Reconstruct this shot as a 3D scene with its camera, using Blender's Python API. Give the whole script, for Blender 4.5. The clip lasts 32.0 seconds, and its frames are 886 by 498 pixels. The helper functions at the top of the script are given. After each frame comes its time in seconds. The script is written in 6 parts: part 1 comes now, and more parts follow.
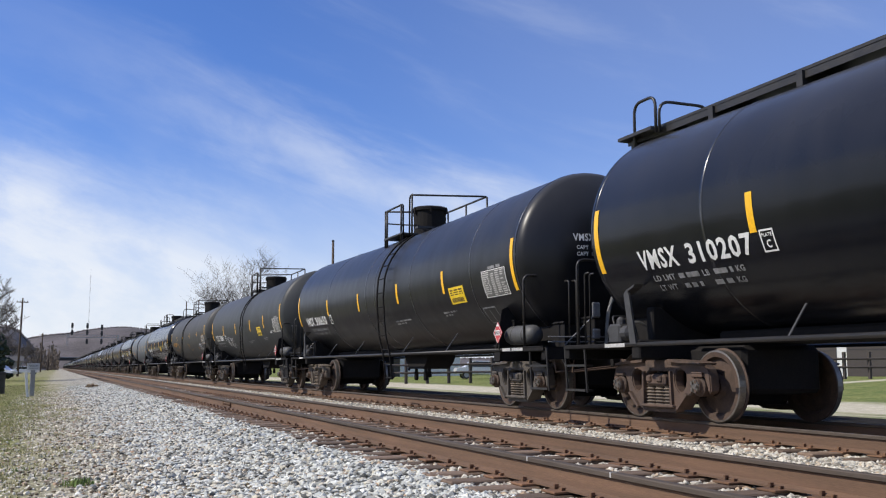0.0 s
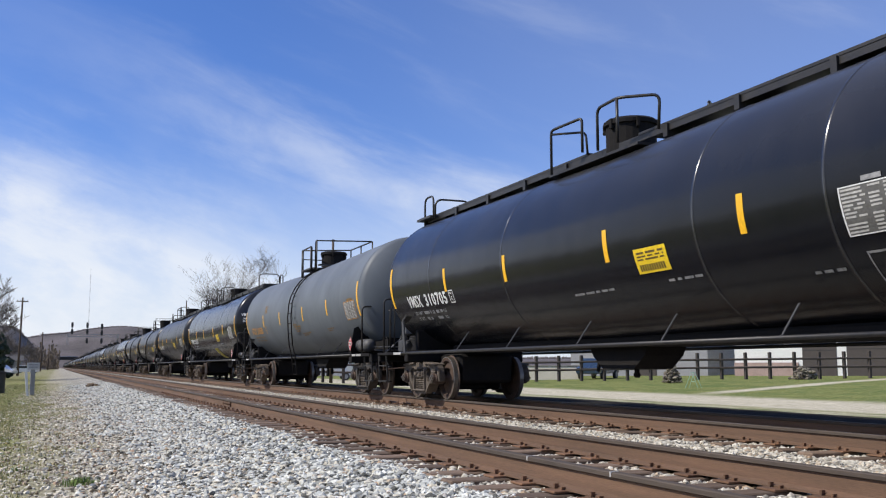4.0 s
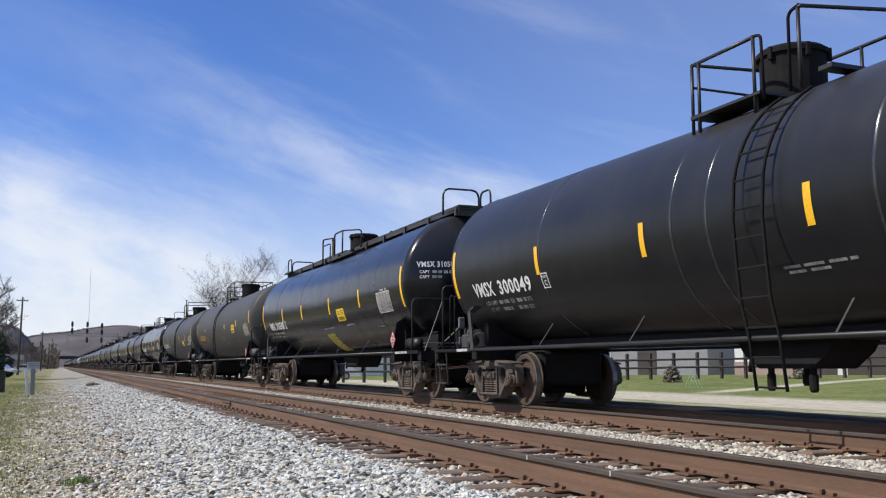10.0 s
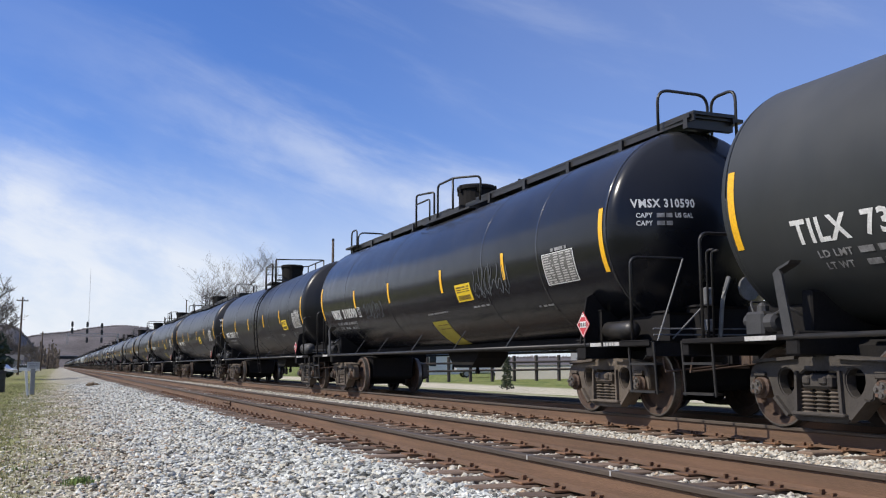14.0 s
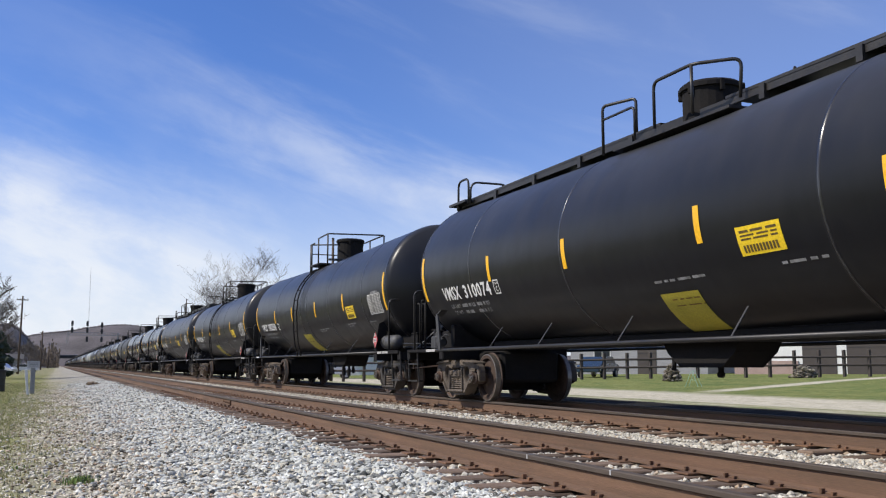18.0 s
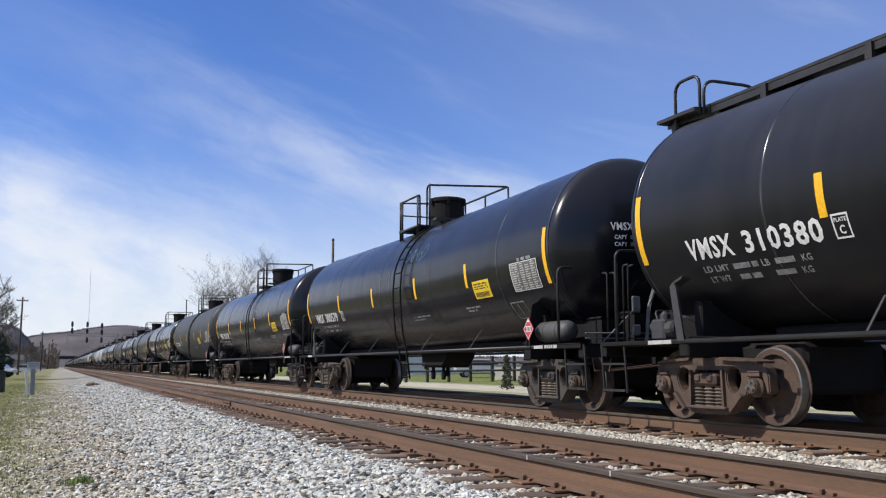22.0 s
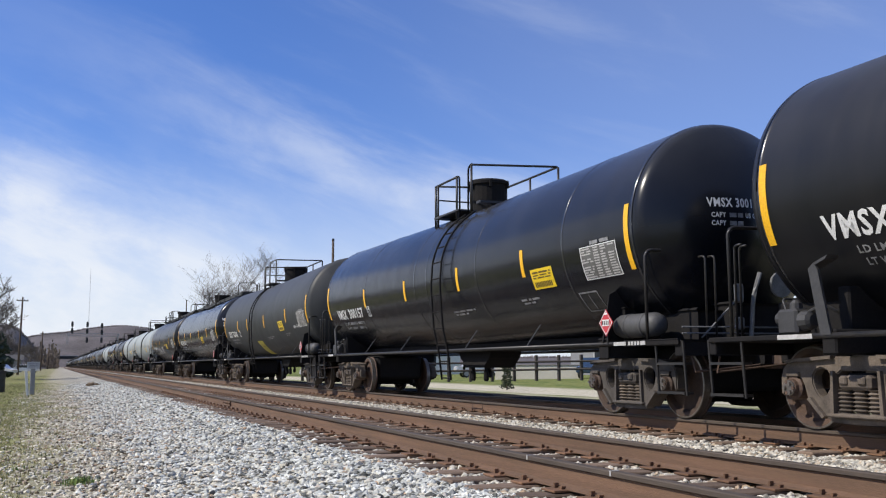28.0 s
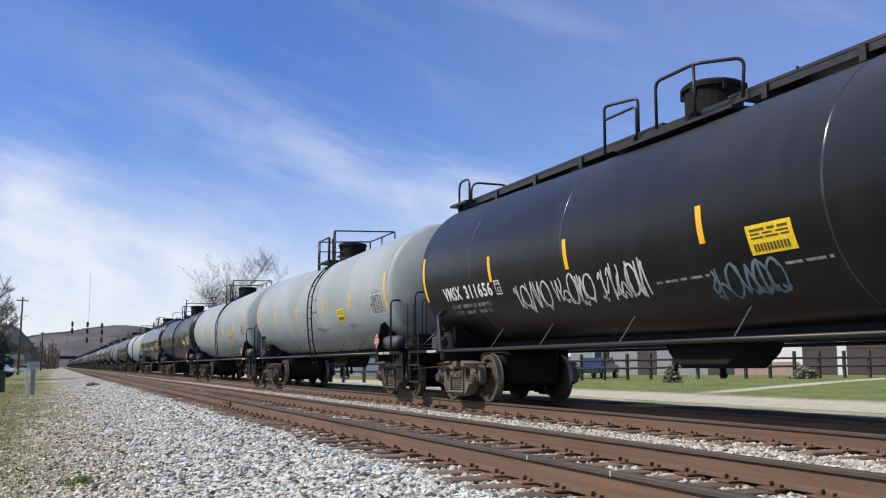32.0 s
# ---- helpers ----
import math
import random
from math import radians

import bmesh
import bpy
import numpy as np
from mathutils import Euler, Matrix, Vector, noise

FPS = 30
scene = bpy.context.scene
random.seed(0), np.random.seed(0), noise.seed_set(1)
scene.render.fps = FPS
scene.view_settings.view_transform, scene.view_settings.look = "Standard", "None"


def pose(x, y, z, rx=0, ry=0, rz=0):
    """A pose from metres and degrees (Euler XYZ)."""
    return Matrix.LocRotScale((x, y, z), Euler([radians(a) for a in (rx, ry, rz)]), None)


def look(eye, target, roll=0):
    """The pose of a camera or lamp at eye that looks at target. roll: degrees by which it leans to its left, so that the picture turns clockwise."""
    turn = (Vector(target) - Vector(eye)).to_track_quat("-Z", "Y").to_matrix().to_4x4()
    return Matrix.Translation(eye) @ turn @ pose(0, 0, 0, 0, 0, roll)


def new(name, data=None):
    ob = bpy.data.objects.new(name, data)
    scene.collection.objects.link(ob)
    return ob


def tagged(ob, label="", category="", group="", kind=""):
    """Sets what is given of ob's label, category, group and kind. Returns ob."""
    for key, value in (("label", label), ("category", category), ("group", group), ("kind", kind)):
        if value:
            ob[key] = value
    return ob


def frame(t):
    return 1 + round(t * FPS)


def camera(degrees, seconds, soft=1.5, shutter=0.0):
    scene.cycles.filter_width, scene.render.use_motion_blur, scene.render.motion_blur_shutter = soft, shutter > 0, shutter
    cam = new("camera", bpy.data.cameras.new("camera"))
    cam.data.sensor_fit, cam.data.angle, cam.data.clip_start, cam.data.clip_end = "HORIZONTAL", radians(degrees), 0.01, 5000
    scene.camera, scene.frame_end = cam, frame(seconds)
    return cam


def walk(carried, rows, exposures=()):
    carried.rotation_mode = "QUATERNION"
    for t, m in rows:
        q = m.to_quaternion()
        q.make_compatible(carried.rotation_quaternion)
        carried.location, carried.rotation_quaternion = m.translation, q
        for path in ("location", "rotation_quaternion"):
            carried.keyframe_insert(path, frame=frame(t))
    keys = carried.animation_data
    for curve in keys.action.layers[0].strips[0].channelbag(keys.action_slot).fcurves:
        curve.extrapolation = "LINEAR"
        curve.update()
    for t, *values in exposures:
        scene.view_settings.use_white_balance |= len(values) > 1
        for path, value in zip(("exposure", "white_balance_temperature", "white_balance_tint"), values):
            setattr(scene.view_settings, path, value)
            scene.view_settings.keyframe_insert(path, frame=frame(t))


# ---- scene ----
# ---------------------------------------------------------------- camera
SECONDS = 32.0
EYE = Vector((0.0, 0.0, 0.688))
YAW, PITCH = 21.951, 7.032
cam = camera(49.96, SECONDS, soft=1.15)
TILTS = [(0.0, -0.085), (0.5, -0.045), (3.5, -0.045), (5.5, -0.03), (6.0, 0.0), (15.5, 0.0), (16.5, 0.05), (17.0, 0.0), (17.5, 0.0),
         (18.0, 0.05), (18.5, 0.10), (19.0, 0.085), (19.5, 0.09), (20.0, 0.06), (20.5, 0.045), (21.0, 0.015), (21.5, 0.0), (32.0, 0.0)]


def aim(tilt):
    """The camera's pose; a positive tilt lowers its gaze in degrees times minus one."""
    p, w = radians(PITCH - tilt), radians(YAW)
    return look(EYE, EYE + Vector((math.sin(w) * math.cos(p), math.cos(w) * math.cos(p), math.sin(p))))


walk(cam, [(t, aim(d)) for t, d in TILTS], exposures=[(0.0, 0.0), (32.0, 0.0)])

# ---------------------------------------------------------------- world and sun
SUN_EL, SUN_AZ = 44.0, 80.0          # azimuth from the way along the track (+Y) towards -X
world = bpy.data.worlds.new("sky")
scene.world = world
world.use_nodes = True
wn, wl = world.node_tree.nodes, world.node_tree.links
wn.clear()
w_out = wn.new("ShaderNodeOutputWorld")
w_bg = wn.new("ShaderNodeBackground")
w_sky = wn.new("ShaderNodeTexSky")
w_sky.sky_type, w_sky.sun_disc = "NISHITA", False
w_sky.sun_elevation, w_sky.sun_rotation = radians(SUN_EL), radians(-SUN_AZ)
w_sky.air_density, w_sky.dust_density, w_sky.ozone_density = 1.0, 0.4, 2.0
w_bg.inputs["Strength"].default_value = 0.13
# thin cirrus: streaks drawn out over the sky, thicker towards the horizon ahead
w_co = wn.new("ShaderNodeTexCoord")
w_sep = wn.new("ShaderNodeSeparateXYZ")
wl.new(w_co.outputs["Generated"], w_sep.inputs[0])


def wmath(op, a, b=None, clamp=False):
    n = wn.new("ShaderNodeMath")
    n.operation, n.use_clamp = op, clamp
    for i, v in enumerate((a, b)):
        if v is None:
            continue
        if isinstance(v, (int, float)):
            n.inputs[i].default_value = v
        else:
            wl.new(v, n.inputs[i])
    return n.outputs[0]


# the sky seen along the line: across it, up it, and along the slanting streaks of the cirrus
_w = radians(YAW)
w_x = wmath("SUBTRACT", wmath("MULTIPLY", w_sep.outputs[0], math.cos(_w)), wmath("MULTIPLY", w_sep.outputs[1], math.sin(_w)))
w_f = wmath("ADD", wmath("MULTIPLY", w_sep.outputs[0], math.sin(_w)), wmath("MULTIPLY", w_sep.outputs[1], math.cos(_w)))
w_z = wmath("MAXIMUM", w_sep.outputs[2], 0.0)
w_s = wmath("ADD", w_z, wmath("MULTIPLY", w_x, 0.36))
w_t = wmath("SUBTRACT", w_x, wmath("MULTIPLY", w_z, 0.36))
w_uv = wn.new("ShaderNodeCombineXYZ")
for _i, _v in enumerate((w_t, w_s, w_f)):
    wl.new(_v, w_uv.inputs[_i])


def wnoise(sx, sy, sz, scale, detail, rough, dist):
    m = wn.new("ShaderNodeMapping")
    m.inputs["Scale"].default_value = (sx, sy, sz)
    wl.new(w_uv.outputs[0], m.inputs[0])
    n = wn.new("ShaderNodeTexNoise")
    n.inputs["Scale"].default_value, n.inputs["Detail"].default_value = scale, detail
    n.inputs["Roughness"].default_value, n.inputs["Distortion"].default_value = rough, dist
    wl.new(m.outputs[0], n.inputs["Vector"])
    return n.outputs["Fac"]


def wstep(v, a, b, lo, hi):
    n = wn.new("ShaderNodeMapRange")
    n.interpolation_type = "SMOOTHSTEP"
    for k, x in zip(("From Min", "From Max", "To Min", "To Max"), (a, b, lo, hi)):
        n.inputs[k].default_value = x
    wl.new(v, n.inputs["Value"])
    return n.outputs[0]


w_streak = wnoise(2.2, 11.0, 2.2, 1.5, 8, 0.58, 0.35)
w_puff = wnoise(6.0, 11.0, 6.0, 1.6, 7, 0.6, 0.2)
w_sw = wmath("ADD", w_s, wmath("MULTIPLY", wmath("SUBTRACT", w_streak, 0.5), 0.16))
w_bank = wmath("MULTIPLY", wstep(w_sw, 0.13, -0.03, 0.0, 0.9), wstep(w_puff, 0.3, 0.66, 0.38, 1.0))
w_off = wmath("ABSOLUTE", wmath("SUBTRACT", w_sw, 0.16))
w_band = wmath("MULTIPLY", wstep(w_off, 0.075, 0.0, 0.0, 1.0), wmath("MULTIPLY", wstep(w_x, -0.42, 0.08, 0.06, 0.6), wstep(w_puff, 0.3, 0.65, 0.55, 1.1)))
w_high = wmath("MULTIPLY", wstep(w_streak, 0.5, 0.8, 0.0, 0.13), wstep(w_s, 0.2, 0.4, 0.3, 1.0))
w_veil = wstep(w_x, -0.25, 0.3, 0.0, 0.12)
w_haze = wstep(w_z, 0.24, 0.0, 0.0, 0.66)
w_clear = wmath("SUBTRACT", 1.0, w_bank)
for _v in (w_band, w_high, w_veil, w_haze):
    w_clear = wmath("MULTIPLY", w_clear, wmath("SUBTRACT", 1.0, _v))
w_cover = wmath("SUBTRACT", 1.0, w_clear, clamp=True)
w_tint = wn.new("ShaderNodeMixRGB")
w_tint.blend_type = "MULTIPLY"
w_tint.inputs[0].default_value = 1.0
w_tint.inputs[2].default_value = (0.48, 0.682, 1.15, 1)
wl.new(w_sky.outputs[0], w_tint.inputs[1])
w_mix = wn.new("ShaderNodeMixRGB")
wl.new(w_cover, w_mix.inputs[0])
wl.new(w_tint.outputs[0], w_mix.inputs[1])
w_mix.inputs[2].default_value = (6.6, 6.9, 7.4, 1)
wl.new(w_mix.outputs[0], w_bg.inputs[0])
wl.new(w_bg.outputs[0], w_out.inputs[0])

sun = new("sun", bpy.data.lights.new("sun", "SUN"))
sun.data.energy, sun.data.angle, sun.data.color = 4.7, radians(0.53), (1.0, 0.93, 0.82)
_e, _a = radians(SUN_EL), radians(SUN_AZ)
sun_from = Vector((-math.sin(_a) * math.cos(_e), math.cos(_a) * math.cos(_e), math.sin(_e)))
sun.matrix_world = look(sun_from * 60, (0, 0, 0))

# ---------------------------------------------------------------- materials


def node_mat(name):
    m = bpy.data.materials.new(name)
    m.use_nodes = True
    nt = m.node_tree
    nt.nodes.clear()
    out = nt.nodes.new("ShaderNodeOutputMaterial")
    bs = nt.nodes.new("ShaderNodeBsdfPrincipled")
    nt.links.new(bs.outputs[0], out.inputs[0])
    return m, nt, bs


def nd(nt, kind, **inputs):
    n = nt.nodes.new(kind)
    for k, v in inputs.items():
        k = k.replace("_", " ")
        if hasattr(v, "is_linked"):
            nt.links.new(v, n.inputs[k])
        else:
            n.inputs[k].default_value = v
    return n


def coords(nt, scale=(1, 1, 1), world_space=False):
    """Coordinates on the thing, or of the place, in metres."""
    mp = nt.nodes.new("ShaderNodeMapping")
    mp.inputs["Scale"].default_value = scale
    if world_space:
        g = nt.nodes.new("ShaderNodeNewGeometry")
        nt.links.new(g.outputs["Position"], mp.inputs[0])
    else:
        c = nt.nodes.new("ShaderNodeTexCoord")
        nt.links.new(c.outputs["Object"], mp.inputs[0])
    return mp.outputs[0]


def ramp(nt, fac, stops):
    r = nt.nodes.new("ShaderNodeValToRGB")
    el = r.color_ramp.elements
    while len(el) < len(stops):
        el.new(0.5)
    for e, (p, c) in zip(el, stops):
        e.position, e.color = p, (*c, 1) if len(c) == 3 else c
    nt.links.new(fac, r.inputs[0])
    return r.outputs[0]


def mixc(nt, fac, a, b, how="MIX"):
    n = nt.nodes.new("ShaderNodeMixRGB")
    n.blend_type = how
    for i, v in enumerate((fac, a, b)):
        if hasattr(v, "is_linked"):
            nt.links.new(v, n.inputs[i])
        elif i == 0:
            n.inputs[0].default_value = v
        else:
            n.inputs[i].default_value = (*v, 1)
    return n.outputs[0]


def bump(nt, bs, height, strength, distance=0.01):
    b = nt.nodes.new("ShaderNodeBump")
    b.inputs["Strength"].default_value, b.inputs["Distance"].default_value = strength, distance
    nt.links.new(height, b.inputs["Height"])
    nt.links.new(b.outputs[0], bs.inputs["Normal"])


def surface(name, colour, second=None, rough=0.5, metal=0.0, scale=3.0, amount=0.5, fine=40.0, relief=0.15, stretch=(1, 1, 1),
            rough_var=0.12, coat=0.0, per_object=0.0, dist=0.01):
    """Two-scale noise between two colours, grain in the gloss and in the relief."""
    m, nt, bs = node_mat(name)
    co = coords(nt, stretch)
    big = nd(nt, "ShaderNodeTexNoise", Vector=co, Scale=scale, Detail=5.0, Roughness=0.6)
    small = nd(nt, "ShaderNodeTexNoise", Vector=co, Scale=fine, Detail=3.0)
    second = second or tuple(c * 0.7 for c in colour)
    f = ramp(nt, big.outputs["Fac"], [(0.5 - amount / 2, (0, 0, 0)), (0.5 + amount / 2, (1, 1, 1))])
    col = mixc(nt, f, colour, second)
    g = ramp(nt, small.outputs["Fac"], [(0.3, (0.82, 0.82, 0.82)), (0.7, (1.12, 1.12, 1.12))])
    col = mixc(nt, 1.0, col, g, "MULTIPLY")
    if per_object:
        oi = nt.nodes.new("ShaderNodeObjectInfo")
        v = ramp(nt, oi.outputs["Random"], [(0, (1 - per_object,) * 3), (1, (1 + per_object,) * 3)])
        col = mixc(nt, 1.0, col, v, "MULTIPLY")
    nt.links.new(col, bs.inputs["Base Color"])
    mr = nd(nt, "ShaderNodeMapRange", Value=big.outputs["Fac"])
    mr.inputs["To Min"].default_value, mr.inputs["To Max"].default_value = max(rough - rough_var, 0.03), min(rough + rough_var, 1)
    nt.links.new(mr.outputs[0], bs.inputs["Roughness"])
    bs.inputs["Metallic"].default_value = metal
    bs.inputs["Coat Weight"].default_value = coat
    if relief:
        bump(nt, bs, small.outputs["Fac"], relief, dist)
    return m


def tank_paint(name, colour, rough, dust, coat=0.0):
    """Tank paint: gloss that varies, sky sheen painted on the upper side, streaks that run down the shell."""
    m, nt, bs = node_mat(name)
    co = coords(nt)
    oi = nt.nodes.new("ShaderNodeObjectInfo")
    off = nt.nodes.new("ShaderNodeVectorMath")
    off.operation = "ADD"
    nt.links.new(co, off.inputs[0])
    sc = nt.nodes.new("ShaderNodeMath")
    sc.operation = "MULTIPLY"
    sc.inputs[1].default_value = 57.0
    nt.links.new(oi.outputs["Random"], sc.inputs[0])
    nt.links.new(sc.outputs[0], off.inputs[1])
    st = nt.nodes.new("ShaderNodeMapping")
    st.inputs["Scale"].default_value = (0.5, 1.5, 0.3)
    nt.links.new(off.outputs[0], st.inputs[0])
    streak = nd(nt, "ShaderNodeTexNoise", Vector=st.outputs[0], Scale=1.6, Detail=6.0, Roughness=0.65)
    cloud = nd(nt, "ShaderNodeTexNoise", Vector=off.outputs[0], Scale=0.7, Detail=4.0)
    grain = nd(nt, "ShaderNodeTexNoise", Vector=off.outputs[0], Scale=60.0, Detail=2.0)
    f = ramp(nt, streak.outputs["Fac"], [(0.4, (0, 0, 0)), (0.85, (1, 1, 1))])
    warm = tuple(c + d for c, d in zip(colour, (0.012 * dust, 0.010 * dust, 0.008 * dust)))
    col = mixc(nt, f, colour, warm)
    g = ramp(nt, cloud.outputs["Fac"], [(0.3, (0.85, 0.85, 0.85)), (0.7, (1.15, 1.15, 1.15))])
    col = mixc(nt, 1.0, col, g, "MULTIPLY")
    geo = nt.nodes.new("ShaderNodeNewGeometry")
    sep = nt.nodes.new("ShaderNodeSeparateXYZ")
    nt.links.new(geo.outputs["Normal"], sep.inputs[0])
    # colour lightened by upward normal, in place of the sky's sheen on top
    facing_up = nd(nt, "ShaderNodeMapRange", Value=sep.outputs[2])
    facing_up.inputs["From Min"].default_value, facing_up.inputs["From Max"].default_value = -0.05, 0.85
    sky_sheen = ramp(nt, cloud.outputs["Fac"], [(0.3, (0.021, 0.0215, 0.023)), (0.7, (0.037, 0.037, 0.037))])
    col = mixc(nt, facing_up.outputs[0], col, mixc(nt, 1.0, col, sky_sheen, "ADD"))
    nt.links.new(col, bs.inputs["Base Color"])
    mr = nd(nt, "ShaderNodeMapRange", Value=streak.outputs["Fac"])
    mr.inputs["From Min"].default_value, mr.inputs["From Max"].default_value = 0.3, 0.75
    mr.inputs["To Min"].default_value, mr.inputs["To Max"].default_value = rough - 0.02, rough + 0.04
    nt.links.new(mr.outputs[0], bs.inputs["Roughness"])
    bs.inputs["Specular IOR Level"].default_value = 0.27
    bs.inputs["Coat Weight"].default_value = coat
    bs.inputs["Coat Roughness"].default_value = 0.12
    wave = nd(nt, "ShaderNodeTexNoise", Vector=off.outputs[0], Scale=1.3, Detail=2.0)
    swell = nt.nodes.new("ShaderNodeBump")
    swell.inputs["Strength"].default_value, swell.inputs["Distance"].default_value = 0.5, 0.03
    nt.links.new(wave.outputs["Fac"], swell.inputs["Height"])
    fine = nt.nodes.new("ShaderNodeBump")
    fine.inputs["Strength"].default_value, fine.inputs["Distance"].default_value = 0.05, 0.004
    nt.links.new(grain.outputs["Fac"], fine.inputs["Height"])
    nt.links.new(swell.outputs[0], fine.inputs["Normal"])
    nt.links.new(fine.outputs[0], bs.inputs["Normal"])
    return m


M = {}
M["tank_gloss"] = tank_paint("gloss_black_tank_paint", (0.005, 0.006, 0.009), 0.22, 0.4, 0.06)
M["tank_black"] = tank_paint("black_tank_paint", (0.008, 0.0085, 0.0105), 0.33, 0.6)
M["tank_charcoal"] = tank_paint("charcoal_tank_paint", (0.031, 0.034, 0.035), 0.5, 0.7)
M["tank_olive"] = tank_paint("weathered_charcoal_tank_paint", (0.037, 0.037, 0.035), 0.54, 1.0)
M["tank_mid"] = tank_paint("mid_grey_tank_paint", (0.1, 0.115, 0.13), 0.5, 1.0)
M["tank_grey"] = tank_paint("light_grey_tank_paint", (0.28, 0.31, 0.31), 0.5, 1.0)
M["steel_black"] = surface("black_painted_steel", (0.012, 0.012, 0.013), (0.03, 0.026, 0.022), rough=0.45, scale=5, relief=0.1)
# rougher, duller twin of the black painted steel
M["matte_black"] = surface("matte_black_steel", (0.011, 0.011, 0.012), (0.02, 0.018, 0.017), rough=0.9, scale=5, relief=0.1)
next(n for n in M["matte_black"].node_tree.nodes if n.type == "BSDF_PRINCIPLED").inputs["Specular IOR Level"].default_value = 0.15
M["weld"] = surface("painted_weld_bead", (0.03, 0.03, 0.032), (0.02, 0.02, 0.022), rough=0.22, scale=2, fine=30, relief=0.05, coat=0.5)
M["truck_steel"] = surface("dusty_cast_steel", (0.165, 0.13, 0.098), (0.05, 0.04, 0.032), rough=0.85, amount=0.6, scale=3.5, fine=50, relief=0.35, per_object=0.35)
M["truck_dark"] = surface("sooty_cast_steel", (0.08, 0.068, 0.057), (0.034, 0.029, 0.025), rough=0.8, amount=0.7, scale=3.5, fine=50, relief=0.35, per_object=0.3)
M["tank_dusty"] = surface("dusty_grey_air_tank", (0.085, 0.084, 0.083), (0.05, 0.049, 0.048), rough=0.6, scale=4, relief=0.1)
M["strut_grey"] = surface("dull_dark_grey_steel", (0.05, 0.049, 0.049), (0.03, 0.029, 0.029), rough=0.55, scale=6)
M["placard_ink"] = surface("faded_brown_print", (0.13, 0.085, 0.02), (0.08, 0.05, 0.015), rough=0.5, scale=9, relief=0)
M["truck_rust"] = surface("rusty_cast_steel", (0.115, 0.068, 0.045), (0.045, 0.034, 0.028), rough=0.8, scale=5, fine=60, relief=0.4)
M["wheel_steel"] = surface("rust_browned_wheel_steel", (0.095, 0.056, 0.037), (0.045, 0.029, 0.021), rough=0.8, scale=6, relief=0.2, per_object=0.35)
M["tread_steel"] = surface("polished_wheel_tread", (0.26, 0.235, 0.21), (0.18, 0.16, 0.14), rough=0.42, metal=0.8, scale=8, relief=0.05)
M["grey_steel"] = surface("grey_painted_steel", (0.2, 0.2, 0.2), (0.1, 0.1, 0.1), rough=0.5, scale=6)
M["yellow"] = surface("yellow_reflective_sheet", (0.85, 0.47, 0.015), (0.8, 0.42, 0.015), rough=0.4, scale=6, relief=0.05)
M["placard_yellow"] = surface("yellow_placard_sheet", (0.82, 0.58, 0.02), (0.76, 0.52, 0.02), rough=0.4, scale=6, relief=0.05)
M["yellow_faded"] = surface("faded_yellow_sheet", (0.5, 0.42, 0.035), (0.4, 0.34, 0.03), rough=0.5, scale=3, relief=0.05)
M["white"] = surface("white_lettering", (0.74, 0.74, 0.72), (0.6, 0.6, 0.58), rough=0.5, scale=8, relief=0.05)
M["table_white"] = surface("pale_stencil_panel", (0.13, 0.128, 0.12), (0.09, 0.088, 0.082), rough=0.6, scale=9, amount=0.4, relief=0.05)
M["table_ink"] = surface("white_table_print", (0.52, 0.51, 0.48), (0.36, 0.35, 0.33), rough=0.6, scale=9, amount=0.4, relief=0.05)
M["white_dim"] = surface("dusty_white_lettering", (0.3, 0.3, 0.3), (0.13, 0.13, 0.13), rough=0.6, scale=9, amount=0.3, relief=0.05)
M["grey_dim"] = surface("worn_grey_lettering", (0.14, 0.14, 0.14), (0.07, 0.07, 0.07), rough=0.6, scale=9, amount=0.3, relief=0.05)
M["orange"] = surface("orange_lettering", (0.6, 0.27, 0.02), (0.45, 0.2, 0.02), rough=0.5, scale=9, relief=0.05)
M["orange_dim"] = surface("worn_orange_lettering", (0.25, 0.13, 0.02), (0.1, 0.06, 0.02), rough=0.6, scale=9, amount=0.3)
M["black_ink"] = surface("black_print", (0.02, 0.02, 0.02), rough=0.5, scale=9, relief=0)
M["red"] = surface("red_placard", (0.55, 0.03, 0.04), (0.45, 0.03, 0.04), rough=0.4, scale=9, relief=0)
M["spray_white"] = surface("pale_spray_paint", (0.68, 0.68, 0.68), (0.36, 0.36, 0.36), rough=0.7, scale=5, amount=0.4, relief=0)
M["spray_grey"] = surface("thin_grey_spray_paint", (0.11, 0.12, 0.13), (0.05, 0.055, 0.06), rough=0.7, scale=5, amount=0.4, relief=0)
M["spray_blue"] = surface("pale_blue_spray_paint", (0.16, 0.24, 0.3), (0.07, 0.11, 0.14), rough=0.7, scale=5, amount=0.4, relief=0)
M["spray_red"] = surface("dull_red_spray_paint", (0.13, 0.028, 0.04), (0.06, 0.018, 0.024), rough=0.7, scale=5, amount=0.4, relief=0)

# ---------------------------------------------------------------- mesh helpers


def part(name, bm, material, parent=None, label="", smooth=False, kind=""):
    """Links a bmesh as one mesh object, under a thing or a part."""
    me = bpy.data.meshes.new(name)
    bm.to_mesh(me)
    bm.free()
    me.materials.append(M[material] if isinstance(material, str) else material)
    if smooth:
        me.polygons.foreach_set("use_smooth", [True] * len(me.polygons))
    ob = new(name, me)
    if parent:
        ob.parent = parent
    return tagged(ob, label=label, kind=kind)


def part_mesh(name, me, parent, m=None):
    """A further object on a mesh that is there already."""
    ob = new(name, me)
    ob.parent = parent
    if m is not None:
        ob.matrix_basis = m
    return ob


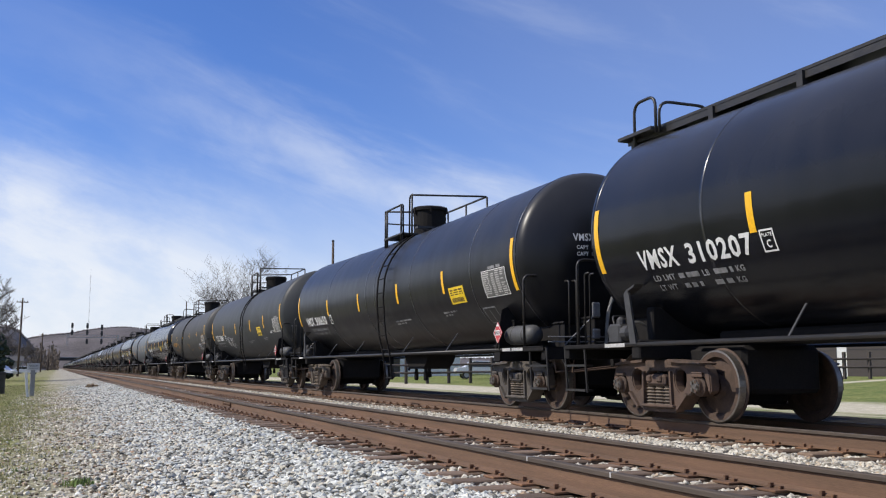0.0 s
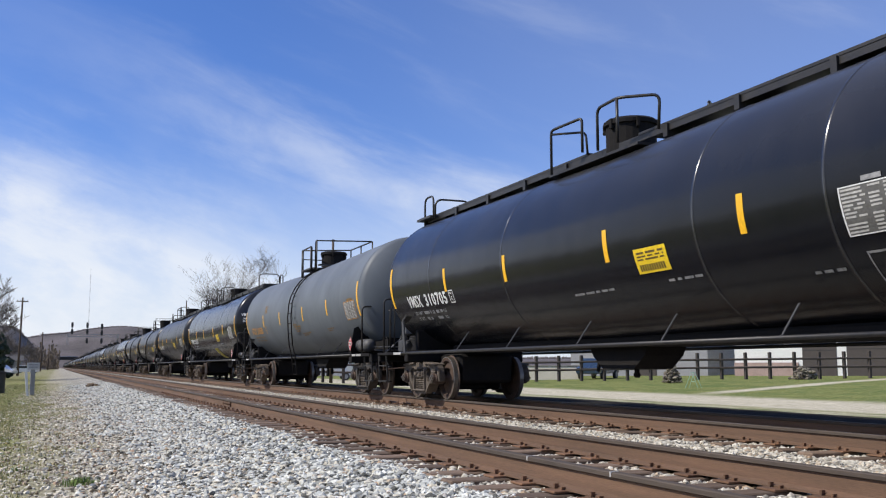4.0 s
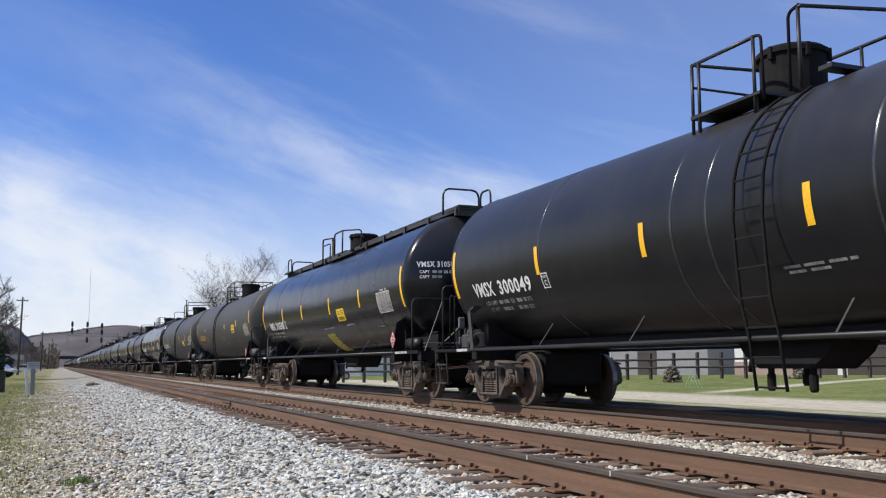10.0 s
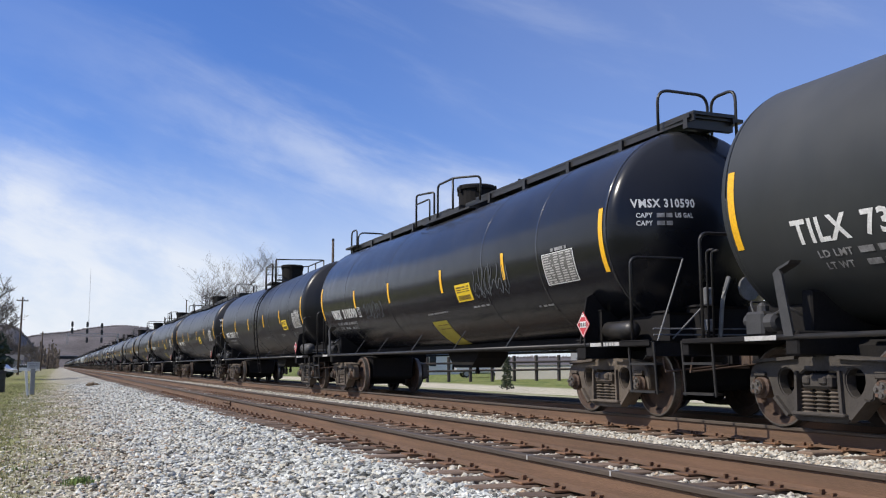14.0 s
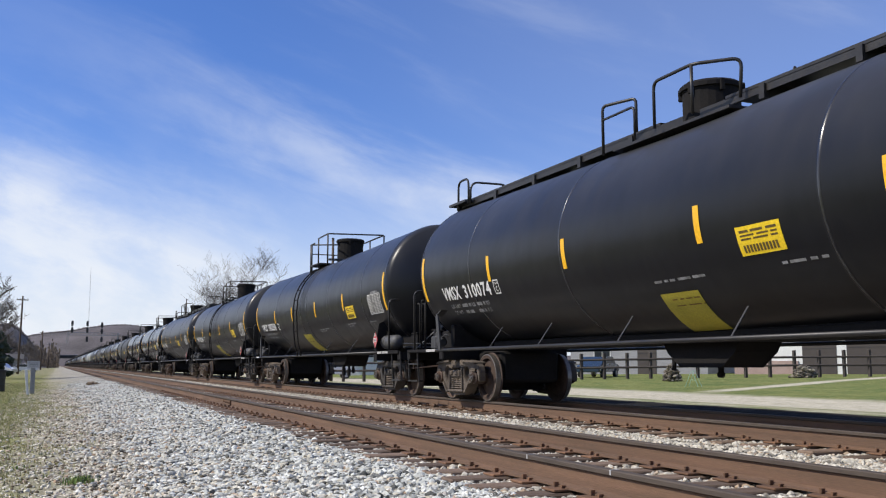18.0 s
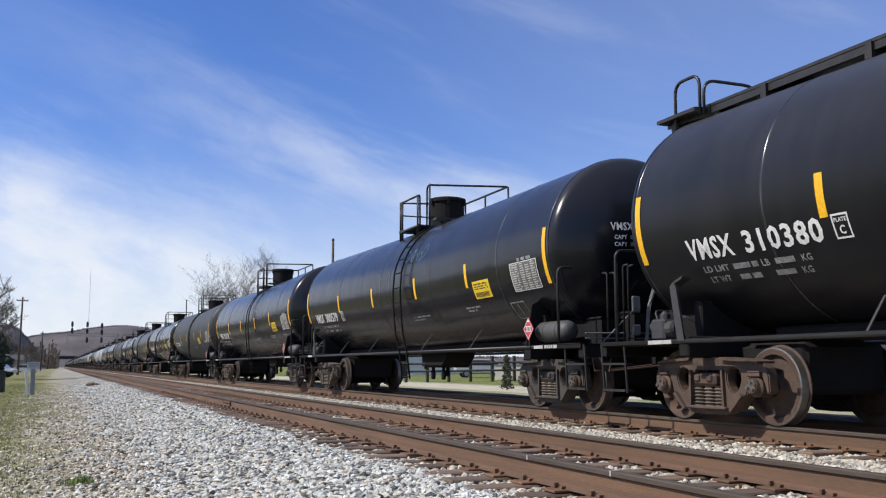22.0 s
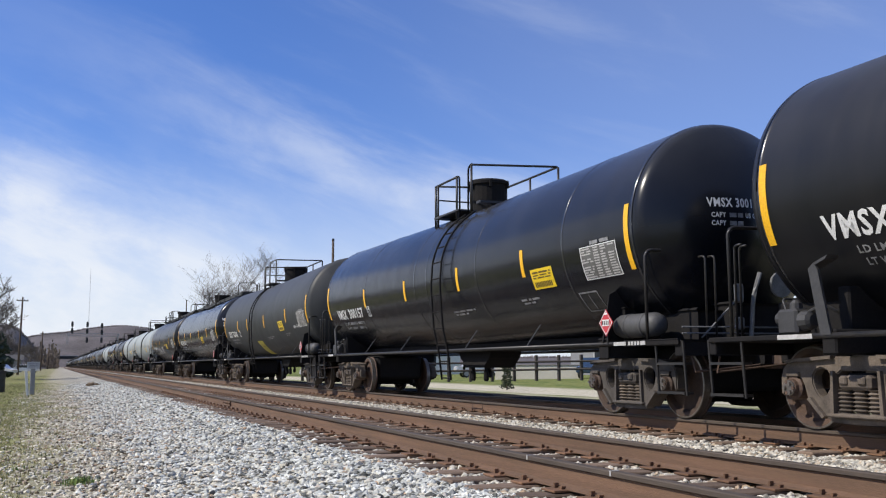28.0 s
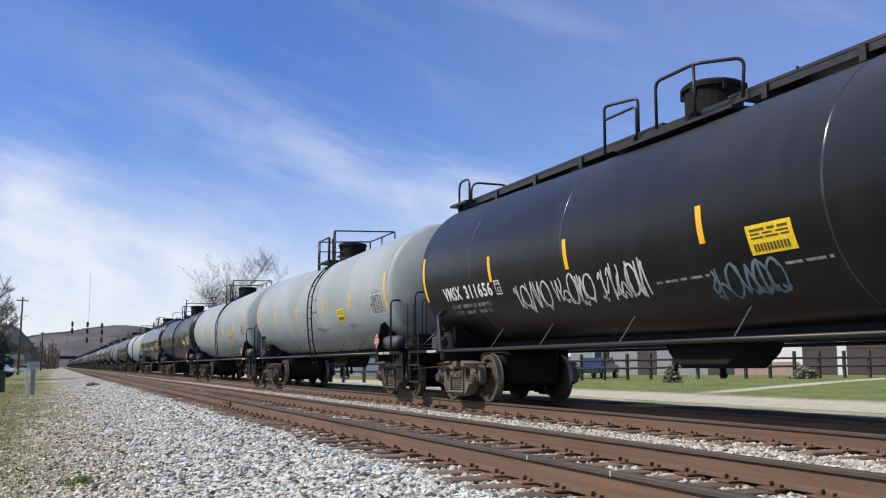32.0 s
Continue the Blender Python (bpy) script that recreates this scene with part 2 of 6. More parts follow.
def box(bm, x0, x1, y0, y1, z0, z1, bevel=0.0):
    r = bmesh.ops.create_cube(bm, size=1.0)
    vs = r["verts"]
    for v in vs:
        v.co = Vector(((x0 + x1) / 2 + v.co.x * (x1 - x0), (y0 + y1) / 2 + v.co.y * (y1 - y0), (z0 + z1) / 2 + v.co.z * (z1 - z0)))
    if bevel:
        es = list({e for v in vs for e in v.link_edges})
        bmesh.ops.bevel(bm, geom=es, offset=bevel, segments=1, affect="EDGES")
    return bm


def tube(bm, pts, r, seg=8, cap=True):
    """A round bar along a line of points."""
    pts = [Vector(p) for p in pts]
    rings = []
    up = Vector((0.31, 0.17, 0.93))
    for i, p in enumerate(pts):
        d = (pts[min(i + 1, len(pts) - 1)] - pts[max(i - 1, 0)]).normalized()
        a = d.cross(up)
        if a.length < 0.05:
            a = d.cross(Vector((1, 0, 0)))
        a.normalize()
        b = d.cross(a)
        k = r[i] if isinstance(r, (list, tuple)) else r
        rings.append([bm.verts.new(p + (a * math.cos(2 * math.pi * j / seg) + b * math.sin(2 * math.pi * j / seg)) * k) for j in range(seg)])
    for u, v in zip(rings, rings[1:]):
        for j in range(seg):
            bm.faces.new((u[j], u[(j + 1) % seg], v[(j + 1) % seg], v[j]))
    if cap:
        bm.faces.new(rings[0][::-1])
        bm.faces.new(rings[-1])
    return bm


def box_bar(bm, p, q, wide, thick):
    """A flat bar from p to q that faces along y."""
    p, q = Vector(p), Vector(q)
    n = (q - p).cross(Vector((0, 1, 0))).normalized() * thick / 2
    h = Vector((0, wide / 2, 0))
    a = [bm.verts.new(e + i * n + j * h) for e in (p, q) for i, j in ((-1, -1), (1, -1), (1, 1), (-1, 1))]
    for f in ((0, 1, 2, 3), (7, 6, 5, 4), (0, 4, 5, 1), (1, 5, 6, 2), (2, 6, 7, 3), (3, 7, 4, 0)):
        bm.faces.new([a[i] for i in f])
    return bm


def rounded(pts, r=0.08, n=4):
    """The line of points with its corners rounded."""
    pts = [Vector(p) for p in pts]
    out = [pts[0]]
    for a, b, c in zip(pts, pts[1:], pts[2:]):
        u, v = (a - b), (c - b)
        k = min(r, u.length * 0.45, v.length * 0.45)
        p, q = b + u.normalized() * k, b + v.normalized() * k
        for i in range(n + 1):
            t = i / n
            out.append(p * (1 - t) ** 2 + b * 2 * t * (1 - t) + q * t * t)
    return out + [pts[-1]]


def lathe(bm, profile, axis="x", seg=24, centre=(0, 0, 0), close=True):
    """Turns (along, radius) pairs round an axis."""
    rings = []
    c = Vector(centre)
    for along, rad in profile:
        ring = []
        for j in range(seg):
            a = 2 * math.pi * j / seg
            u, v = math.cos(a) * rad, math.sin(a) * rad
            p = {"x": (along, u, v), "y": (v, along, u), "z": (u, v, along)}[axis]
            ring.append(bm.verts.new(c + Vector(p)))
        rings.append(ring)
    for u, v in zip(rings, rings[1:]):
        for j in range(seg):
            bm.faces.new((u[j], u[(j + 1) % seg], v[(j + 1) % seg], v[j]))
    if close:
        bm.faces.new(rings[0][::-1])
        bm.faces.new(rings[-1])
    return bm


def prism(bm, poly, x0, x1):
    """A (y, z) outline drawn out between two x."""
    a = [bm.verts.new((x0, y, z)) for y, z in poly]
    b = [bm.verts.new((x1, y, z)) for y, z in poly]
    n = len(poly)
    for i in range(n):
        bm.faces.new((a[i], a[(i + 1) % n], b[(i + 1) % n], b[i]))
    bm.faces.new(a[::-1])
    bm.faces.new(b)
    return bm


def prism_z(bm, poly, z0, z1):
    """An (x, y) outline drawn out between two heights."""
    a = [bm.verts.new((x, y, z0)) for x, y in poly]
    b = [bm.verts.new((x, y, z1)) for x, y in poly]
    n = len(poly)
    for i in range(n):
        bm.faces.new((a[i], a[(i + 1) % n], b[(i + 1) % n], b[i]))
    bm.faces.new(a[::-1])
    bm.faces.new(b)
    return bm


def prism_y(bm, poly, y0, y1):
    """An (x, z) outline drawn out between two stations."""
    a = [bm.verts.new((x, y0, z)) for x, z in poly]
    b = [bm.verts.new((x, y1, z)) for x, z in poly]
    n = len(poly)
    for i in range(n):
        bm.faces.new((a[i], a[(i + 1) % n], b[(i + 1) % n], b[i]))
    bm.faces.new(a[::-1])
    bm.faces.new(b)
    return bm


def fixed(bm):
    bmesh.ops.recalc_face_normals(bm, faces=bm.faces)
    return bm


# ---------------------------------------------------------------- ground
NEAR_TRACK, TRAIN_TRACK = 4.22, 8.556


def ground_z(x, y):
    """Height of the ground across the tracks; the rail heads are at 0."""
    pts = ((-60, -0.55), (-3, -0.48), (0.2, -0.43), (1.6, -0.34), (2.75, -0.215), (14.4, -0.215), (15.6, -0.3), (17.5, -0.4), (22, -0.38), (38, -0.08), (60, 0.15), (120, 0.4))
    z = pts[0][1] if x < pts[0][0] else pts[-1][1]
    for (a, p), (b, q) in zip(pts, pts[1:]):
        if a <= x <= b:
            t = (x - a) / (b - a)
            z = p + (q - p) * t
            break
    if 2.75 < x < 14.4:
        k = max(0.0, 1 - abs(x - 6.39) / 0.9)
        z -= 0.02 + 0.03 * k
    near = 1.0 if abs(y) < 120 else 0.3
    z += (noise.noise(Vector((x * 0.7, y * 0.7, 0))) * 0.018 + noise.noise(Vector((x * 2.3, y * 2.3, 5))) * 0.008) * near
    return z


def spread(vals, step):
    out = []
    for a, b in zip(vals, vals[1:]):
        n = max(1, round((b - a) / step(a)))
        out += [a + (b - a) * i / n for i in range(n)]
    return out + [vals[-1]]


def build_ground():
    xs = spread([-3000, -800, -200, -60, -10, -2, 3, 5.5, 7.3, 10, 14, 30, 60, 120, 400, 1200, 3000],
                lambda x: 700 if abs(x) > 600 else 120 if abs(x) > 150 else 25 if abs(x) >= 50 else 4 if x < -5 or x >= 13.9 else 0.28)
    ys = spread([-900, -200, -40, 2, 30, 60, 140, 400, 1000, 3000, 4500],
                lambda y: 500 if y > 900 or y < -150 else 60 if y > 350 or y < -30 else 15 if y > 130 else 3 if y < 0 or y > 55 else 1.0 if y > 29 else 0.3)
    verts = [(x, y, ground_z(x, y)) for y in ys for x in xs]
    n = len(xs)
    faces = [(j * n + i, j * n + i + 1, (j + 1) * n + i + 1, (j + 1) * n + i) for j in range(len(ys) - 1) for i in range(n - 1)]
    me = bpy.data.meshes.new("ground")
    me.from_pydata(verts, [], faces)
    me.polygons.foreach_set("use_smooth", [True] * len(me.polygons))
    m, nt, bs = node_mat("ground_of_ballast_gravel_grass_and_dirt_road")
    co = coords(nt, world_space=True)
    sep = nt.nodes.new("ShaderNodeSeparateXYZ")
    nt.links.new(co, sep.inputs[0])
    wob = nd(nt, "ShaderNodeTexNoise", Vector=co, Scale=0.35, Detail=5.0, Roughness=0.65)
    wob2 = nd(nt, "ShaderNodeTexNoise", Vector=co, Scale=1.7, Detail=4.0, Roughness=0.7)

    def mth(op, a, b, clamp=False):
        k = nt.nodes.new("ShaderNodeMath")
        k.operation, k.use_clamp = op, clamp
        for i, v in enumerate((a, b)):
            if isinstance(v, (int, float)):
                k.inputs[i].default_value = v
            else:
                nt.links.new(v, k.inputs[i])
        return k.outputs[0]

    def band(v, lo, hi, soft):
        """1 between lo and hi, with soft edges."""
        a = nd(nt, "ShaderNodeMapRange", Value=v)
        a.inputs["From Min"].default_value, a.inputs["From Max"].default_value = lo - soft, lo + soft
        b = nd(nt, "ShaderNodeMapRange", Value=v)
        b.inputs["From Min"].default_value, b.inputs["From Max"].default_value = hi + soft, hi - soft
        return mth("MULTIPLY", a.outputs[0], b.outputs[0])

    wob_x = mth("MULTIPLY", mth("SUBTRACT", wob.outputs["Fac"], 0.5), 2.4)
    xw = mth("ADD", sep.outputs[0], wob_x)
    # ballast stones
    vor = nd(nt, "ShaderNodeTexVoronoi", Vector=co, Scale=17.0)
    sep_c = nt.nodes.new("ShaderNodeSeparateColor")
    nt.links.new(vor.outputs["Color"], sep_c.inputs[0])
    stone = ramp(nt, sep_c.outputs[0], [(0.0, (0.25, 0.247, 0.23)), (0.45, (0.48, 0.485, 0.45)), (0.75, (0.62, 0.62, 0.565)), (1.0, (0.54, 0.47, 0.36))])
    # shade between stones put into the colour, darker towards each cell's edge
    gap_shade = ramp(nt, vor.outputs["Distance"], [(0.2, (1, 1, 1)), (0.65, (0.52, 0.51, 0.5))])
    stone = mixc(nt, 1.0, stone, gap_shade, "MULTIPLY")
    # fine trodden gravel, buff
    vor2 = nd(nt, "ShaderNodeTexVoronoi", Vector=co, Scale=38.0)
    sep_d = nt.nodes.new("ShaderNodeSeparateColor")
    nt.links.new(vor2.outputs["Color"], sep_d.inputs[0])
    fine = ramp(nt, sep_d.outputs[0], [(0.0, (0.17, 0.15, 0.115)), (0.5, (0.42, 0.38, 0.295)), (1.0, (0.64, 0.59, 0.48))])
    # grass
    gr = nd(nt, "ShaderNodeTexNoise", Vector=co, Scale=9.0, Detail=6.0, Roughness=0.7)
    grass = ramp(nt, gr.outputs["Fac"], [(0.25, (0.1, 0.12, 0.035)), (0.5, (0.22, 0.235, 0.08)), (0.75, (0.38, 0.37, 0.18))])
    dry = ramp(nt, gr.outputs["Fac"], [(0.25, (0.16, 0.15, 0.07)), (0.75, (0.33, 0.3, 0.18))])
    drym = ramp(nt, wob.outputs["Fac"], [(0.4, (0, 0, 0)), (0.62, (1, 1, 1))])
    grass_l = mixc(nt, drym, grass, dry)
    # road of pale limestone dust beyond the train
    road = ramp(nt, wob2.outputs["Fac"], [(0.3, (0.46, 0.42, 0.31)), (0.7, (0.62, 0.57, 0.44))])

    wob_s = mth("MULTIPLY", mth("SUBTRACT", wob2.outputs["Fac"], 0.5), 1.5)
    xs2 = mth("ADD", xw, wob_s)
    col = grass_l                                                  # all over
    col = mixc(nt, band(xs2, -0.75, 13.0, 0.35), col, fine)         # trodden strip
    col = mixc(nt, band(xs2, 0.35, 12.2, 0.5), col, stone)         # ballast
    creep = mth("MULTIPLY", band(xs2, -3.0, 0.75, 1.0), ramp(nt, mixc(nt, 0.5, wob.outputs["Fac"], wob2.outputs["Fac"]), [(0.44, (0.1, 0.1, 0.1)), (0.6, (0.8, 0.8, 0.8))]))
    col = mixc(nt, creep, col, mixc(nt, 0.45, dry, grass))
    # lawn and road beyond the train, and its shadow painted as a dark strip
    green = ramp(nt, gr.outputs["Fac"], [(0.25, (0.06, 0.09, 0.03)), (0.5, (0.125, 0.168, 0.055)), (0.75, (0.24, 0.27, 0.11))])
    lawn_mix = ramp(nt, mixc(nt, 0.5, wob.outputs["Fac"], wob2.outputs["Fac"]), [(0.42, (0, 0, 0)), (0.56, (1, 1, 1))])
    lawn = mixc(nt, lawn_mix, green, grass)
    col = mixc(nt, band(xw, 12.6, 3000.0, 0.4), col, lawn)
    xr = mth("ADD", xw, mth("MULTIPLY", wob_s, 1.2))
    # near-black ground colour that stands in for the train's shadow
    shade_strip = ramp(nt, wob2.outputs["Fac"], [(0.3, (0.018, 0.0165, 0.015)), (0.7, (0.034, 0.032, 0.03))])
    pale = mixc(nt, ramp(nt, wob.outputs["Fac"], [(0.4, (0.1, 0.1, 0.1)), (0.6, (0.8, 0.8, 0.8))]), lawn, road)
    col = mixc(nt, band(xr, 13.2, 16.6, 0.5), col, pale)
    col = mixc(nt, band(mth("ADD", sep.outputs[0], mth("MULTIPLY", wob_s, 0.25)), 9.95, 14.15, 0.2), col, shade_strip)
    col = mixc(nt, band(xr, 17.2, 22.6, 0.7), col, road)
    path = mth("SUBTRACT", mth("ADD", sep.outputs[1], mth("MULTIPLY", wob_s, 0.5)), mth("MULTIPLY", sep.outputs[0], 0.52))
    col = mixc(nt, mth("MULTIPLY", band(path, 18.2, 19.5, 0.3), band(sep.outputs[0], 24.0, 60.0, 1.5)), col, road)
    # pale dusty gravel spread over the far end of the verge
    dust = ramp(nt, wob2.outputs["Fac"], [(0.3, (0.26, 0.235, 0.175)), (0.5, (0.4, 0.365, 0.295)), (0.72, (0.55, 0.51, 0.43))])
    yw = mth("ADD", sep.outputs[1], mth("MULTIPLY", wob_x, 14.0))
    far = mth("MULTIPLY", band(yw, 78.0, 3000.0, 16.0), band(xs2, -0.6, 2.9, 0.6))
    far2 = mth("MULTIPLY", band(yw, 128.0, 3000.0, 14.0), band(xs2, -14.0, 2.9, 0.6))
    col = mixc(nt, mth("MAXIMUM", mth("MULTIPLY", far, 0.45), mth("MULTIPLY", far2, 0.25)), col, dust)
    mott = nd(nt, "ShaderNodeTexNoise", Vector=co, Scale=5.0, Detail=4.0, Roughness=0.75)
    col = mixc(nt, 1.0, col, ramp(nt, mott.outputs["Fac"], [(0.32, (0.68, 0.67, 0.65)), (0.68, (1.2, 1.2, 1.2))]), "MULTIPLY")
    fleck = nd(nt, "ShaderNodeTexNoise", Vector=co, Scale=60.0, Detail=2.0)
    col = mixc(nt, 1.0, col, ramp(nt, fleck.outputs["Fac"], [(0.3, (0.8, 0.8, 0.8)), (0.7, (1.18, 1.18, 1.18))]), "MULTIPLY")
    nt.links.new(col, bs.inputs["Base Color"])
    bs.inputs["Roughness"].default_value = 0.95
    bs.inputs["Specular IOR Level"].default_value = 0.03
    bump(nt, bs, mixc(nt, 0.5, vor.outputs["Distance"], gr.outputs["Fac"]), 0.8, 0.03)
    me.materials.append(m)
    return tagged(new("ground", me), "flat ground of grey ballast, buff gravel, patchy grass and pale road", "ground", kind="structure")


build_ground()

# ---------------------------------------------------------------- the two tracks
M["rail_rust"] = surface("rusty_rail_steel", (0.175, 0.096, 0.055), (0.08, 0.051, 0.032), rough=0.85, scale=2.5, amount=0.6, fine=50, relief=0.3, stretch=(1, 0.25, 6))
M["rail_top"] = surface("worn_rail_head", (0.088, 0.066, 0.049), (0.05, 0.038, 0.029), rough=0.8, metal=0.0, scale=2.0, fine=30, relief=0.08, stretch=(3, 0.15, 1))
M["tie_wood"] = surface("weathered_creosoted_wood", (0.115, 0.076, 0.05), (0.21, 0.148, 0.105), rough=0.9, scale=2.5, fine=30, relief=0.6, stretch=(0.5, 5, 5), per_object=0.35)
M["plate_rust"] = surface("rusty_tie_plate", (0.2, 0.1, 0.05), (0.1, 0.06, 0.036), rough=0.85, scale=8, fine=60, relief=0.3, per_object=0.25)
TIE_STEP = 0.508
RAIL_PROFILE = [(-0.07, -0.185), (-0.07, -0.172), (-0.013, -0.152), (-0.010, -0.045), (-0.036, -0.034), (-0.037, -0.008), (-0.030, 0.0),
                (0.030, 0.0), (0.037, -0.008), (0.036, -0.034), (0.010, -0.045), (0.013, -0.152), (0.07, -0.172), (0.07, -0.185)]


def rail(x, parent):
    bm = bmesh.new()
    ys = [-700, -60, 0, 12, 25, 40, 70, 120, 250, 600, 1500]
    rows = []
    for y in ys:
        rows.append([bm.verts.new((x + px, y, pz)) for px, pz in RAIL_PROFILE])
    n = len(RAIL_PROFILE)
    for a, b in zip(rows, rows[1:]):
        for i in range(n):
            f = bm.faces.new((a[i], a[(i + 1) % n], b[(i + 1) % n], b[i]))
            f.material_index = 1 if i in (3, 4, 5, 6, 7, 8, 9) else 0
    ob = part("rail", fixed(bm), "rail_rust", parent)
    ob.data.materials.append(M["rail_top"])
    return ob


def joint_bar(x, y, parent, side):
    bm = bmesh.new()
    box(bm, x + side * 0.016, x + side * 0.034, y - 0.45, y + 0.45, -0.145, -0.05, 0.008)
    for k in range(6):
        yy = y - 0.375 + k * 0.15
        lathe(bm, [(x + side * 0.034, 0.018), (x + side * 0.058, 0.018)], "x", 6, (0, yy, -0.095))
    part("joint_bar", fixed(bm), "rail_rust", parent)


def build_track(name, x0, first, label):
    root = tagged(new(name), label, "railway track", kind="structure")
    for s in (-1, 1):
        rail(x0 + s * 0.7525, root)
    rng = random.Random(int(x0 * 10))
    bm = bmesh.new()
    box(bm, -1.3, 1.3, -0.115, 0.115, -0.19, 0.0, 0.012)
    me_tie = bpy.data.meshes.new("sleeper")
    bm.to_mesh(me_tie)
    bm.free()
    me_tie.materials.append(M["tie_wood"])
    # plate with four spikes
    bm = bmesh.new()
    box(bm, -0.18, 0.18, -0.1, 0.1, 0, 0.018, 0.004)
    for sx in (-1, 1):
        for sy in (-0.05, 0.055):
            box(bm, sx * 0.088 - 0.009, sx * 0.088 + 0.009, sy - 0.009, sy + 0.009, 0.015, 0.034 + 0.014 * (sy > 0))
            box(bm, sx * 0.08 - 0.016, sx * 0.08 + 0.016, sy - 0.012, sy + 0.012, 0.03, 0.04 + 0.014 * (sy > 0))
    # rail anchor beside the sleeper
    box(bm, -0.09, 0.09, 0.118, 0.14, -0.01, 0.014)
    me_plate = bpy.data.meshes.new("tie_plate")
    bm.to_mesh(me_plate)
    bm.free()
    me_plate.materials.append(M["plate_rust"])
    n = 150
    for i in range(n):
        y = first + i * TIE_STEP
        part_mesh("sleeper", me_tie, root, pose(x0 + rng.uniform(-0.05, 0.05), y + rng.uniform(-0.03, 0.03), -0.198 + rng.uniform(-0.012, 0.006), 0, rng.uniform(-0.3, 0.3), rng.uniform(-1.2, 1.2)))
        if i < 64:
            for s in (-1, 1):
                part_mesh("tie_plate", me_plate, root, pose(x0 + s * 0.7525, y, -0.2, 0, 0, 0))
    verts, faces = [], []
    k = 0
    for i in list(range(-60, 0)) + list(range(n, 900)):
        y = first + i * TIE_STEP
        for dx in (-1.3, 1.3):
            for dy in (-0.115, 0.115):
                for z in (-0.38, -0.195 + (i % 7) * 0.002):
                    verts.append((x0 + dx, y + dy, z))
        for f in ((0, 1, 3, 2), (4, 6, 7, 5), (0, 4, 5, 1), (2, 3, 7, 6), (1, 5, 7, 3)):
            faces.append(tuple(k + v for v in f))
        k += 8
    me = bpy.data.meshes.new("sleepers_far")
    me.from_pydata(verts, [], faces)
    me.materials.append(M["tie_wood"])
    tagged(part_mesh("sleepers_far", me, root), kind="stuff")
    return root


near_track = build_track("railway_track_1", NEAR_TRACK, 2.1, "empty track with rusty rails on weathered wooden sleepers in grey ballast")
train_track = build_track("railway_track_2", TRAIN_TRACK, 2.3, "track with rusty rails under the train on weathered wooden sleepers")
for _s in (-1, 1):
    joint_bar(NEAR_TRACK - 0.7525, 21.0, near_track, _s)

# white paint ticks on the near rail
for _y in (6.76, 5.55):
    _bm = bmesh.new()
    box(_bm, NEAR_TRACK - 0.7525 - 0.0385, NEAR_TRACK - 0.7525 + 0.03, _y - 0.008, _y + 0.008, -0.034, 0.0015)
    part("paint_tick", _bm, "table_ink", near_track)

# ---------------------------------------------------------------- tank cars
SAG = 0.085                      # the shell slopes down from both ends to its middle
TANK_R, TANK_Z, TANK_HALF = 1.505, 2.628, 7.8
TRUCK_Y, WHEEL_R, AXLE = 6.93, 0.457, 0.889


KNUCKLE, TURN = 0.25, radians(52)


def head_rim(k):
    """(beyond the shell's end, radius) of the head, from the shell (k = 0) to its middle (k = 1)."""
    if k < 0.5:
        a = TURN * k * 2
        return KNUCKLE * math.sin(a), TANK_R - KNUCKLE + KNUCKLE * math.cos(a)
    edge = TANK_R - KNUCKLE + KNUCKLE * math.cos(TURN)
    crown = edge / math.cos(TURN)
    a = TURN + (math.pi / 2 - TURN) * (k - 0.5) * 2
    return KNUCKLE * math.sin(TURN) + crown * (math.sin(a) - math.sin(TURN)), max(crown * math.cos(a), 0.02)


def sag(y):
    """How far the shell lies below its ends at a station."""
    return SAG * max(0.0, 1 - abs(y) / TANK_HALF)


def shell(y, deg, off=0.0):
    """A point on the tank's near side: degrees above its middle, metres off the steel."""
    a = radians(deg)
    return Vector((-(TANK_R + off) * math.cos(a), y, TANK_Z - sag(y) + (TANK_R + off) * math.sin(a)))


def patch(bm, y0, y1, a0, a1, off=0.005, lean=0.0, thick=0.0):
    """A sheet that lies on the shell between two stations and two angles."""
    n = max(2, int(abs(a1 - a0) / 3) + 1)
    rows = []
    for i in range(n + 1):
        t = i / n
        a = a0 + (a1 - a0) * t
        rows.append((bm.verts.new(shell(y0 + lean * t, a, off)), bm.verts.new(shell(y1 + lean * t, a, off))))
    for (p, q), (r, s) in zip(rows, rows[1:]):
        bm.faces.new((p, q, s, r))
    return bm


def deg_of(height):
    return math.degrees(height / TANK_R)


TEXTS = {}


def text_mesh(s):
    """The outline of a line of writing, 1 high, filled."""
    if s not in TEXTS:
        cu = bpy.data.curves.new("writing", "FONT")
        cu.body, cu.size, cu.resolution_u = s, 1.0, 2
        cu.space_character = 1.12
        cu.offset = 0.028
        ob = new("writing", cu)
        bpy.context.view_layer.update()
        dg = bpy.context.evaluated_depsgraph_get()
        me = bpy.data.meshes.new_from_object(ob.evaluated_get(dg))
        bpy.data.objects.remove(ob)
        TEXTS[s] = me
    return TEXTS[s]


